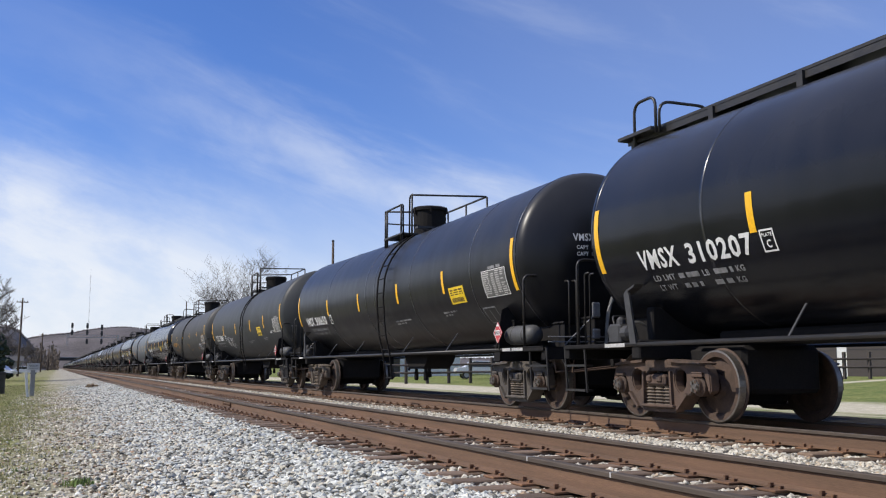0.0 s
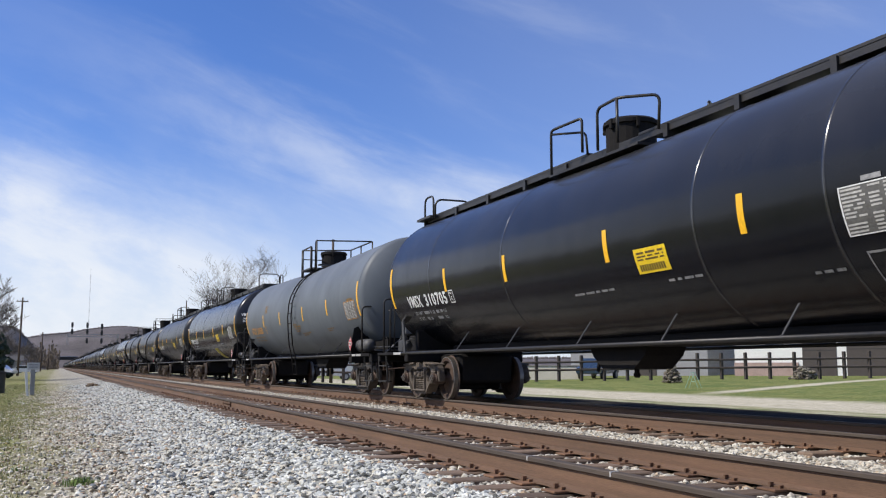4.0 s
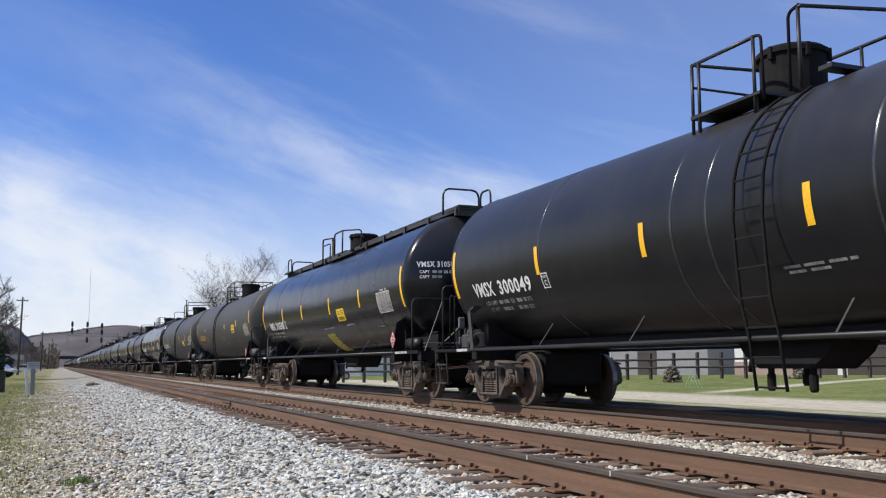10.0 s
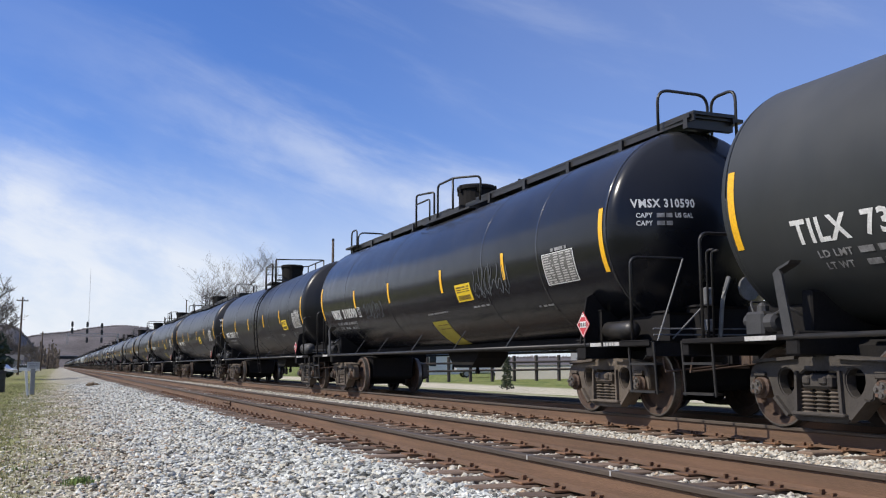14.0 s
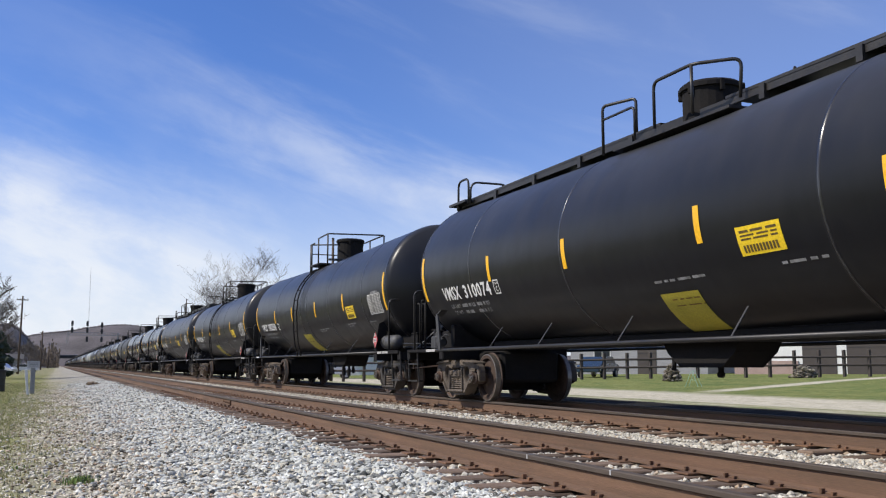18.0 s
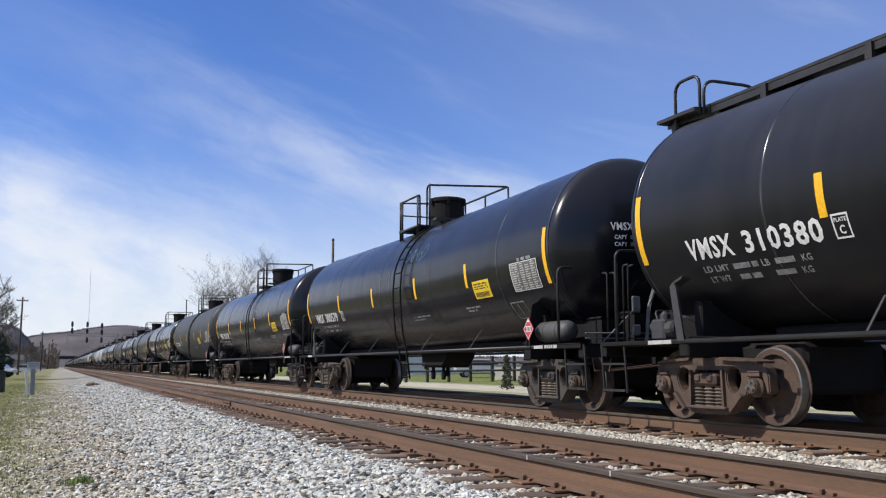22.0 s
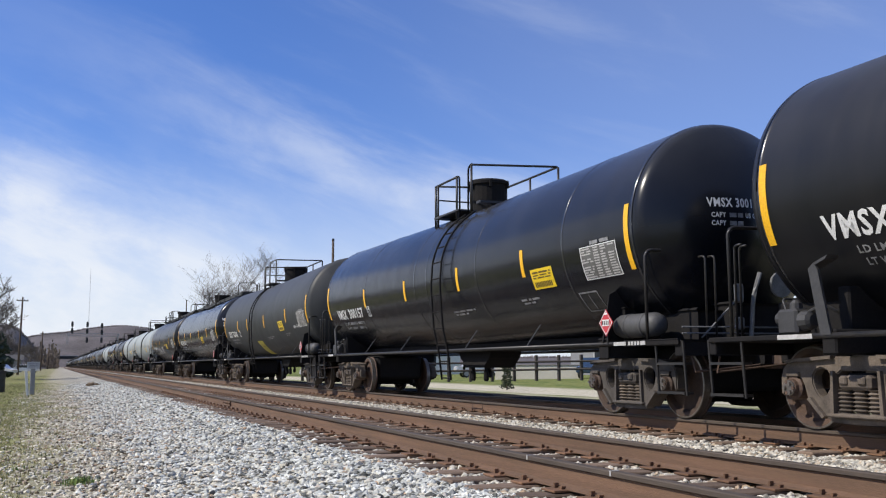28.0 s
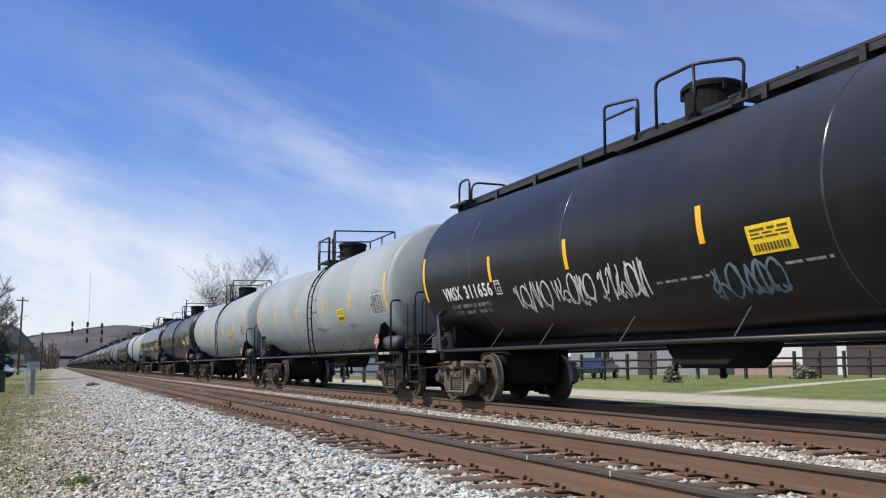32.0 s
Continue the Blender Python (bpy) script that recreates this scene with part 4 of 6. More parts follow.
    if walkway:
        part_mesh("roof_walk", shared("roof_walk", lambda bm: (box(bm, -0.36, 0.36, -8.35, -0.75, 4.24, 4.29), box(bm, -0.36, 0.36, 0.75, 8.6, 4.24, 4.29),
                                                             box(bm, -0.36, -0.33, -8.35, 8.6, 4.15, 4.25), box(bm, 0.33, 0.36, -8.35, 8.6, 4.15, 4.25),
                                                             box(bm, -0.75, 0.75, -1.3, 1.45, 3.96, 4.0), [box(bm, -0.4, 0.4, y - 0.05, y + 0.05, 4.06, 4.25) for y in (-8.2, -6.5, -4.8, -3.1, -1.5, 1.5, 3.1, 4.8, 6.5, 8.4)],
                                                             prism_z(bm, [(-0.4, -8.3), (0.55, -8.3), (0.55, -7.7), (-0.36, -7.5)], 4.2, 4.25), prism_z(bm, [(0.4, 8.6), (-0.55, 8.6), (-0.55, 7.7), (0.36, 7.5)], 4.2, 4.25)), "steel_black"), car)
        for s in (-1, 1):
            part_mesh("hoop", shared("hoop_a%d" % s, lambda bm: tube(bm, rounded([(-0.45, s * 7.62, 4.15), (-0.45, s * 7.62, 4.78 if s < 0 else 4.62), (0.45, s * 7.62, 4.78 if s < 0 else 4.62), (0.45, s * 7.62, 4.15)], 0.2, 5), 0.024, 8), "steel_black", True), car)
            part_mesh("hoop", shared("hoop_b%d" % s, lambda bm: tube(bm, rounded([(-s * 0.47, s * 7.68, 4.15), (-s * 0.47, s * 7.68, 4.72), (-s * 0.47, s * 8.24, 4.72), (-s * 0.47, s * 8.24, 3.6)], 0.18, 5), 0.024, 8), "steel_black", True), car)
        for sx in (-0.88, 0.88):
            if fore:
                la = ([(sx, 1.27, 3.85), (sx, 1.27, 4.62), (sx * 0.75, 0.68, 4.62), (sx * 0.75, 0.68, 4.1)], [(sx, 1.27, 4.4), (sx, 0.4, 4.4), (sx, 0.4, 3.9)])
                lb = [(sx, -0.1, 3.95), (sx, -0.1, 4.62), (sx, -1.0, 4.62), (sx * 0.5, -1.45, 4.62), (sx * 0.5, -1.4, 4.1)]
            else:
                la = ([(sx, 1.11, 3.85), (sx, 1.11, 4.62), (sx * 0.8, 0.37, 4.68), (sx * 0.8, 0.37, 4.1)], [(sx, 1.11, 4.55), (sx * 0.6, 0.55, 4.5), (sx * 0.6, 0.5, 4.1)])
                lb = [(sx, -0.4, 3.95), (sx, -0.4, 4.62), (sx, -1.0, 4.64), (sx * 0.5, -1.45, 4.62), (sx * 0.5, -1.4, 4.1)]
            part_mesh("handrail", shared("wrail_a%.1f%s" % (sx, fore), lambda bm: (tube(bm, rounded(la[0], 0.08, 4), 0.024, 8), tube(bm, rounded(la[1], 0.1, 4), 0.02, 6)), "steel_black", True), car, pose(0, fore, 0.06 if fore else 0.09))
            part_mesh("handrail", shared("wrail_b%.1f%s" % (sx, fore), lambda bm: (tube(bm, rounded(lb, 0.12, 4), 0.024, 8), tube(bm, [(sx, -0.97, 3.95), (sx, -0.97, 4.62)], 0.024, 8)), "steel_black", True), car, pose(0, fore, 0.06 if fore else 0.09))
    else:
        lead = -0.06 if build == "N" else 0.06
        ya, yb, yc, yd = (1.76, 0.76, -0.38, -0.70) if kind == "LV" else (0.86, -0.35, -1.12, -1.62)
        part_mesh("platform", shared("platform" + kind, lambda bm: (box(bm, -0.9, -0.46, yb - 0.12, ya, 3.985, 4.02), box(bm, 0.46, 0.9, yd, ya, 3.98, 4.03), box(bm, -0.9, 0.9, ya - 0.35, ya + 0.02, 3.975, 4.025), box(bm, -0.9, 0.9, yd, yd + 0.2, 3.975, 4.025),
                                                                   [tube(bm, [(x, y, 3.7), (x, y, 4.0)], 0.025, 6) for x, y in ((-0.85, yb), (-0.85, ya - 0.1), (0.85, yd + 0.1), (0.85, ya - 0.1))]), "steel_black"), car, pose(0, lead, -0.05))
        for sx, y in ((-1, ya), (-1, ya - 0.14), (-1, yb), (-1, yc), (1, ya), (1, yb), (1, yd)):
            part_mesh("post", shared("post%s" % (build == "N"), lambda bm: tube(bm, [(0, 0, 3.78), (0, 0, 4.63 if build == "N" else 4.73)], 0.024, 8), "steel_black", True), car, pose(sx * 0.87, y + lead, -0.05 if sx < 0 and y > (yb - 0.1 if kind == "LT" else ya - 0.2) else 0.04))
        zr = 4.63 if build == "N" else 4.73
        if kind == "LT":
            part_mesh("grab_pipe", shared("grab_pipe_a%.2f" % zr, lambda bm: tube(bm, rounded([(-0.87, yb + 0.02, zr), (-0.87, yb - 0.14, zr - 0.02), (-0.87, yb - 0.16, 3.9)], 0.1, 4), 0.02, 8), "matte_black", True), car, pose(0, lead, -0.05))
            part_mesh("grab_pipe", shared("grab_pipe_b%.2f" % zr, lambda bm: tube(bm, rounded([(-0.87, yc - 0.02, zr + 0.09), (-0.87, yc + 0.16, zr + 0.05), (-0.87, yc + 0.17, 3.85)], 0.1, 4), 0.02, 8), "matte_black", True), car, pose(0, lead, -0.02))
        for k, line in enumerate(([(-0.87, yb if kind == "LV" else yc, zr + 0.09), (-0.87, yc - 0.04, zr + 0.1), (0.87, yd, zr + 0.1), (0.87, ya, zr + 0.09), (-0.87, ya, zr)], [(0.87, yd, 4.42), (0.87, ya, 4.42), (-0.87, ya, 4.42)], [(-0.87, ya, zr - 0.01), (-0.87, ya - 0.5, zr - 0.01)] if kind == "LV" else [(-0.87, ya, zr - 0.01), (-0.87, yb, zr - 0.01)])):
            part_mesh("handrail", shared("lrail%s%d%.2f" % (kind, k, zr), lambda bm: tube(bm, rounded(line, 0.08, 3), 0.024 if k in (0, 2) else 0.018, 8), "steel_black", True), car, pose(0, lead, -0.05))
        # curved side ladder
        arc = [(-(TANK_R + 0.05 + 0.08 * (52 - a) / 52) * math.cos(radians(a)), TANK_Z - 0.07 + (TANK_R + 0.05 + 0.08 * (52 - a) / 52) * math.sin(radians(a))) for a in range(56, 3, -6)]
        low = 0.98 if build == "LA" else 1.05 if "short" in flags else 0.55 if build in ("T", "TB") else 0.42
        arc += [(-1.62, 2.3), (-1.59, 1.8), (-1.55, 1.4), (-1.455, 1.0)] + ([(-1.38, low)] if low < 0.9 else [(-1.45, low)])

        def stile(bm):
            tube(bm, [(x, 0, z) for x, z in arc], 0.021, 6)
        for sx in (-1,):
            lad = part_mesh("ladder", shared("stile%.3f%.2f" % (TANK_R, low), stile, "matte_black", True), car, pose(0, ladder_y + 0.08, 0))
            part_mesh("stile", SHARED["stile%.3f%.2f" % (TANK_R, low)], lad, pose(0, -0.48, 0))
            if full:
                run, last = 0.0, 0.0
                for (xa, za), (xb, zb) in zip(arc, arc[1:]):
                    d = math.hypot(xb - xa, zb - za)
                    while last + 0.33 <= run + d:
                        last += 0.33
                        t = (last - run) / d
                        part_mesh("rung", shared("rung", lambda bm: tube(bm, [(0, 0, 0), (0, -0.48, 0)], 0.014, 5), "matte_black"), lad, pose(xa + (xb - xa) * t, 0, za + (zb - za) * t))
                    run += d
    # air tank under the deck at one end, brake gear on the end
    part_mesh("air_reservoir", shared("reservoir", lambda bm: (lathe(bm, [(-8.0, 0.04), (-7.985, 0.09), (-7.94, 0.14), (-7.86, 0.165), (-7.1, 0.165), (-7.02, 0.14), (-6.975, 0.09), (-6.96, 0.04)], "y", 18, (-1.18, 0, 1.24)), [lathe(bm, [(y - 0.025, 0.168), (y - 0.025, 0.172), (y + 0.025, 0.172), (y + 0.025, 0.168)], "y", 18, (-1.18, 0, 1.24)) for y in (-7.3, -7.7)]), "tank_dusty", True) if not walkway else shared("reservoir_small", lambda bm: lathe(bm, [(-7.9, 0.03), (-7.87, 0.09), (-7.8, 0.13), (-7.2, 0.13), (-7.13, 0.09), (-7.1, 0.03)], "y", 16, (-1.1, 0, 1.2)), "steel_black", True), car)
    part_mesh("brake_gear", shared("brake", lambda bm: (box(bm, -0.5, -0.36, -8.66, -8.6, 1.5, 1.75, 0.02), box(bm, -0.5, -0.36, -8.66, -8.6, 1.15, 1.32, 0.02), tube(bm, rounded([(-0.25, -8.62, 1.02), (-0.22, -8.66, 1.6), (-0.1, -8.66, 1.9)], 0.2), 0.03, 6),
                                                        tube(bm, [(-1.3, -8.6, 1.18), (0.9, -8.6, 1.2)], 0.012, 5), tube(bm, [(-1.3, -8.6, 1.1), (0.9, -8.6, 1.12)], 0.012, 5), tube(bm, [(-1.0, -8.6, 1.05), (-0.45, -8.62, 1.55)], 0.012, 5), lathe(bm, [(-8.72, 0.17), (-8.68, 0.17)], "y", 12, (0.2, 0, 1.75))), "grey_steel"), car)
    # reflective stripes
    if number == "310267":
        mid = (4.48, 1.98, -1.54, -4.42)
    ys = [7.72, *mid, -7.5 if build == "N" else -7.66]
    for k, y in enumerate(ys):
        a0, a1 = (11, -24) if k in (0, 5) else (1.5, -16)
        key = "stripe%.3f%d" % (TANK_R, k in (0, 5))
        part_mesh("reflector_stripe", shared(key, lambda bm: patch(bm, 0.055, -0.055, a1, a0, 0.006), "yellow"), car, pose(0, y, SAG - sag(y) + (0.045 if build == "N" else 0.0)))
    if not full:
        return car
    # writing
    text = spec.get("ink", "white")
    if mark:
        wide = (2.24 if walkway else 2.3) if mark == "VMSX" else 2.05
        y_l = (6.79 if walkway else 6.95) if mark == "VMSX" else 6.86
        if build == "N":
            wide, y_l = 1.86, 6.7
        level = -17.0 if build == "N" else -20.3
        part("reporting_mark", wrapped_text(mark, y_l, wide * 0.375, 0.27, level), text, car, kind="stuff")
        part("car_number", wrapped_text(number, y_l - wide * 0.462, wide * 0.538, 0.27, level), text, car, kind="stuff")
        dim = "white_dim" if text == "white" else "orange_dim"
        ld = part("load_limit_stencil", wrapped_text("LD LMT", 6.62, 0.46, 0.085, -30.5), dim, car, kind="stuff")
        part("unit", wrapped_text("LB", 5.6, 0.13, 0.085, -30.5), dim, ld, kind="stuff")
        part("unit", wrapped_text("KG", 4.98, 0.15, 0.085, -30.5), dim, ld, kind="stuff")
        part("weight_bar", bars_row(bars_row(bmesh.new(), 6.08, 0.42, -30.5, 0.07, rng), 5.38, 0.34, -30.5, 0.07, rng), dim, ld, kind="stuff")
        lt = part("light_weight_stencil", wrapped_text("LT WT", 6.58, 0.36, 0.085, -36), dim, car, kind="stuff")
        part("unit", wrapped_text("KG", 5.05, 0.15, 0.085, -36), dim, lt, kind="stuff")
        part("weight_bar", bars_row(bars_row(bmesh.new(), 6.05, 0.36, -36, 0.07, rng), 5.45, 0.32, -36, 0.07, rng), dim, lt, kind="stuff")
        bm = bmesh.new()
        cy = 4.29 if walkway else 4.14
        for y0, y1, a0, a1 in ((0.11, -0.11, -25.2, -24.4), (0.11, -0.11, -16.0, -15.2), (0.11, 0.09, -24.8, -15.6), (-0.09, -0.11, -24.8, -15.6)):
            patch(bm, cy + y0, cy + y1, a0, a1)
        plate = part("clearance_mark", bm, text, car, kind="stuff")
        part("letter", wrapped_text("C", cy + 0.036, 0.072, 0.095, -21.6), text, plate)
        part("word", wrapped_text("PLATE", cy + 0.08, 0.16, 0.042, -17.6), text, plate, kind="stuff")
        place = head_at
        ex, ez = (-1.27, 2.93) if walkway else (-0.68, 2.85)
        part("end_number", flat_text(mark + " " + number, ex, 0.82, ez, 0.13, place), text, car, kind="stuff")
        bm = bmesh.new()
        for z in (ez - 0.17, ez - 0.28):
            for x, k in ((0.3, 0.1), (0.42, 0.08)):
                x += ex
                v = [bm.verts.new(head_at(a, c)) for a, c in ((x, z - 0.03), (x + k, z - 0.03), (x + k, z + 0.03), (x, z + 0.03))]
                bm.faces.new(v)
            part("capacity_word", flat_text("CAPY", ex + 0.05, 0.2, z, 0.07, place), text, car, kind="stuff")
        part("capacity_unit", flat_text("US GAL", ex + 0.54, 0.24, ez - 0.17, 0.07, place), text, car, kind="stuff")
        part("capacity_stencil", bm, "white_dim", car, kind="stuff")
    # emergency placard, its lines and number as bars
    if "bare" not in flags:
        py = placard_y - (0.12 if number == "311656" else 0.0)
        up = 10.0 if build == "N" else 0.0
        bm = patch(bmesh.new(), py, py - 0.72, up - 25.5, up - 12.5, 0.006)
        pl = part("placard", bm, "placard_yellow", car, "yellow emergency placard")
        bm = bmesh.new()
        for d, h in ((-14.8, 0.028), (-16.6, 0.02), (-18.2, 0.02)):
            bars_row(bm, py - 0.06, 0.6, up + d, h, rng, 0.009)
        x = py - 0.07
        while x > py - 0.62:
            patch(bm, x, x - 0.035, up - 24.2, up - 20.8, 0.009)
            x -= 0.052
        part("print", bm, "placard_ink", pl, kind="stuff")
    # stencilled table
    ty = -6.2 if build == "N" else -6.4 if not walkway else -5.87
    tb = part("table_panel", patch(bmesh.new(), ty, ty - 0.98, -25, -7, 0.006), "table_white", car, "stencilled test and capacity table")
    bm = bmesh.new()
    for k in range(12):
        d = -24.0 + k * 1.46
        for c, w in ((0.03, 0.3), (0.37, 0.15), (0.56, 0.16), (0.76, 0.18)):
            if rng.random() > 0.06:
                bars_row(bm, ty - c, w * rng.uniform(0.8, 1.0), d, 0.02, rng, 0.009)
    part("table_print", bm, "table_ink", tb, kind="stuff")
    bm = bmesh.new()
    for y0, y1, a0, a1 in ((ty, ty - 0.98, -25.5, -25), (ty, ty - 0.98, -7, -6.5), (ty, ty - 0.02, -25, -7), (ty - 0.96, ty - 0.98, -25, -7)):
        patch(bm, y0, y1, a0, a1, 0.008)
    part("table_border", bm, text, tb, kind="stuff")
    bars_row(bm := bmesh.new(), ty - 0.3, 0.5, -4.9, 0.05, rng)
    part("table_title", bm, "white_dim" if text == "white" else "orange_dim", tb, kind="stuff")
    if "st470" in flags:
        part("spec_mark", wrapped_text("AAR ST-470", -5.6, 0.82, 0.11, -23.8), "white", car)
    bm = bmesh.new()
    for y0, w, d in ((-0.35, 1.1, -31), (-2.75, 0.7, -31), (-5.2, 0.5, -38)) if walkway else ((-1.1, 1.05, -31.5), (-1.15, 0.6, -34), (-4.1, 0.7, -31), (-4.15, 0.4, -33.5)):
        bars_row(bm, y0, w, d, 0.036, rng)
    part("small_stencil", bm, "white_dim" if text == "white" else "orange_dim", car, kind="stuff")
    if "note" in flags:
        bm = bmesh.new()
        for k in range(5):
            bars_row(bm, 4.1, 0.45, 13 - k * 2.2, 0.04, rng)
        part("upper_stencil", bm, "orange_dim", car, kind="stuff")
    if "orange" in flags:
        bm = bmesh.new()
        for k, d in enumerate((-18, -21, -24, -27)):
            bars_row(bm, -0.2 - 0.1 * k, (0.5, 0.9, 0.7, 0.45)[k], d, 0.045, rng)
        part("side_stencil", bm, "orange_dim", car, kind="stuff")
    if "frame" in flags:
        bm = bmesh.new()
        for y0, y1, a0, a1 in ((-5.98, -6.5, -46, -45), (-5.98, -6.5, -33, -32), (-5.98, -6.0, -46, -32), (-6.48, -6.5, -46, -32), (-6.22, -6.24, -44, -34)):
            patch(bm, y0, y1, a0, a1)
        part("repack_stencil", bm, "white_dim", car, kind="stuff")
    if "patch" in flags:
        y = -0.2 if walkway else 1.3
        pt = part("yellow_panel", patch(bmesh.new(), y, y - (0.8 if walkway else 0.95), -68 if walkway else -66, -38 if walkway else -35, 0.006, -0.12), "yellow_faded", car, "large faded yellow panel")
        bm = bmesh.new()
        for d in (-42, -46):
            bars_row(bm, y - 0.3, 0.6, d, 0.02, rng, 0.009)
        part("panel_print", bm, "orange_dim", pt, kind="stuff")
    for k, (y0, w, d, h, mat, loops, stroke) in enumerate(spec.get("scrawl", ())):
        part("scrawl", scribble(bmesh.new(), y0, w, d, h, spec["seed"] * 7 + k, stroke, loops), mat, car, "sprayed scrawl")
    # diamond placard on the saddle
    DY = -7.1
    bm = bmesh.new()
    prism(bm, [(DY, 1.10), ((DY - 0.18), 1.29), (DY, 1.48), ((DY + 0.18), 1.29)], -1.481, -1.474)
    dm = part("hazard_diamond", fixed(bm), "red", car, "red diamond hazard placard")
    bm = bmesh.new()
    box(bm, -1.487, -1.483, DY - 0.09, DY + 0.09, 1.245, 1.335)
    for k in range(4):
        a = k * math.pi / 2 + math.pi / 4
        pts = [Vector((-1.485, DY + math.cos(b) * r, 1.29 + math.sin(b) * r * 1.05)) for b, r in ((k * math.pi / 2, 0.168), ((k + 1) * math.pi / 2, 0.168), ((k + 1) * math.pi / 2, 0.152), (k * math.pi / 2, 0.152))]
        bm.faces.new([bm.verts.new(p) for p in pts])
    box(bm, -1.487, -1.483, DY - 0.03, DY + 0.03, 1.40, 1.43)
    part("diamond_print", bm, "white", dm, kind="stuff")
    bm = bmesh.new()
    x = DY - 0.08
    while x < DY + 0.08:
        box(bm, -1.491, -1.489, x, x + 0.022, 1.262, 1.318)
        x += 0.048
    part("diamond_number", bm, "black_ink", dm, kind="stuff")
    part("diamond_bracket", tube(bmesh.new(), [(-1.46, DY, 0.98), (-1.46, DY, 1.14)], 0.012, 5), "steel_black", dm)
    # pale strip on the platform edge
    part_mesh("edge_mark", shared("edge_mark", lambda bm: [box(bm, -1.49, -1.484, y, y - w, 0.965, 1.015) for y, w in ((-7.3, 0.3), (-7.66, 0.05), (-7.73, 0.05), (-7.8, 0.05), (-7.87, 0.05), (-7.94, 0.12))], "table_ink"), car)
    return car


# joints between the cars, metres ahead of the camera at the clip's start
# builds: stations of the reflector stripes between the ends, placard, and where the ladder stands
BUILDS = {"W": ((4.48, 1.74, -1.54, -4.42), -2.2, 0.0), "LA": ((4.5, 1.86, -1.17, -4.17), -4.36, 0.95), "LB": ((4.3, 1.3, -1.72, -4.5), -4.75, -0.8),
          "T": ((4.42, 1.27, -2.08, -4.76), -3.36, -0.8), "TB": ((4.37, 2.25, -1.12, -4.74), -3.45, 0.95), "N": ((4.65, 1.77, -1.48, -4.5), -3.3, 0.86),
          "U": ((4.41, 1.63, -1.7, -4.6), -3.4, -0.4)}
JOINTS = [13.0, 31.22, 49.52, 67.6, 85.75, 103.93, 122.3, 140.37, 158.67, 176.9, 195.6, 213.5, 231.85, 249.9, 268.1, 286.25, 304.28, 322.5, 340.7, 358.75,
          376.85, 394.95, 413.1, 431.2, 449.4, 467.4, 485.5, 503.45, 521.4]
# build, paint, mark, number, flags, scrawls
ROSTER = [
    ("W", "tank_gloss", "VMSX", "310207", "frame rusty", ()),
    ("LB", "tank_black", "VMSX", "300650", "frame", ()),
    ("T", "tank_charcoal", "TILX", "730269", "st470", ((3.85, 0.6, -27, 0.45, "spray_white", 3, 0.028), (3.1, 0.75, -30, 0.5, "spray_white", 4, 0.024))),
    ("N", "tank_olive", "NATX", "302897", "orange bare", ((-4.85, 0.9, -29, 0.4, "spray_white", 4, 0.03),)),
    ("W", "tank_gloss", "VMSX", "310705", "frame", ()),
    ("U", "tank_mid", "UTLX", "210531", "orange bare note", ()),
    ("W", "tank_gloss", "VMSX", "311338", "patch", ()),
    ("W", "tank_black", "VMSX", "311499", "", ()),
    ("LB", "tank_black", "VMSX", "300044", "frame", ((3.85, 1.0, -29, 0.5, "spray_white", 5, 0.03), (2.2, 1.05, -30, 0.4, "spray_white", 5, 0.026), (0.5, 0.55, -20, 0.45, "spray_red", 3, 0.04), (0.55, 1.4, -31, 0.42, "spray_white", 6, 0.03))),
    ("LB", "tank_black", "VMSX", "300049", "frame", ()),
    ("W", "tank_gloss", "VMSX", "310508", "patch", ()),
    ("N", "tank_olive", "NATX", "302030", "orange", ()),
    ("T", "tank_charcoal", "TILX", "730460", "st470 short", ()),
    ("W", "tank_gloss", "VMSX", "310590", "patch", ((-3.1, 1.5, -14, 0.5, "spray_grey", 6, 0.03), (3.8, 1.4, -20, 0.4, "spray_grey", 6, 0.02))),
    ("LB", "tank_black", "VMSX", "300391", "frame", ()),
    ("W", "tank_black", "VMSX", "310267", "frame", ()),
    ("W", "tank_black", "VMSX", "310074", "patch fore", ()),
    ("LA", "tank_black", "VMSX", "300358", "frame patch", ()),
    ("LA", "tank_black", "VMSX", "300391", "frame patch", ()),
    ("W", "tank_black", "VMSX", "310380", "rusty", ()),
    ("LB", "tank_gloss", "VMSX", "300579", "frame", ((-1.0, 1.2, 24, 0.35, "spray_blue", 5, 0.015),)),
    ("LB", "tank_gloss", "VMSX", "300158", "frame", ()),
    ("T", "tank_charcoal", "TILX", "730518", "st470", ()),
    ("LA", "tank_gloss", "VMSX", "300202", "frame patch", ()),
    ("LA", "tank_black", "VMSX", "300514", "frame patch", ((3.0, 0.9, -26, 0.35, "spray_grey", 4, 0.015),)),
    ("LB", "tank_gloss", "VMSX", "300157", "frame", ()),
    ("TB", "tank_charcoal", "TILX", "730342", "st470 patch", ()),
    ("W", "tank_gloss", "VMSX", "311181", "", ()),
    ("W", "tank_black", "VMSX", "311656", "fore", ((3.75, 1.2, -29, 0.5, "spray_white", 5, 0.05), (2.4, 1.2, -28, 0.5, "spray_white", 5, 0.05), (1.0, 1.2, -27, 0.5, "spray_white", 5, 0.05), (-1.45, 1.2, -36, 0.5, "spray_blue", 5, 0.06))),
    ("T", "tank_grey", "", "", "", ()),
    ("T", "tank_grey", "", "", "", ()),
    ("LB", "tank_black", "", "", "frame", ()),
    ("W", "tank_gloss", "", "", "", ()),
    ("T", "tank_grey", "", "", "", ()),
    ("W", "tank_black", "", "", "", ()),
]
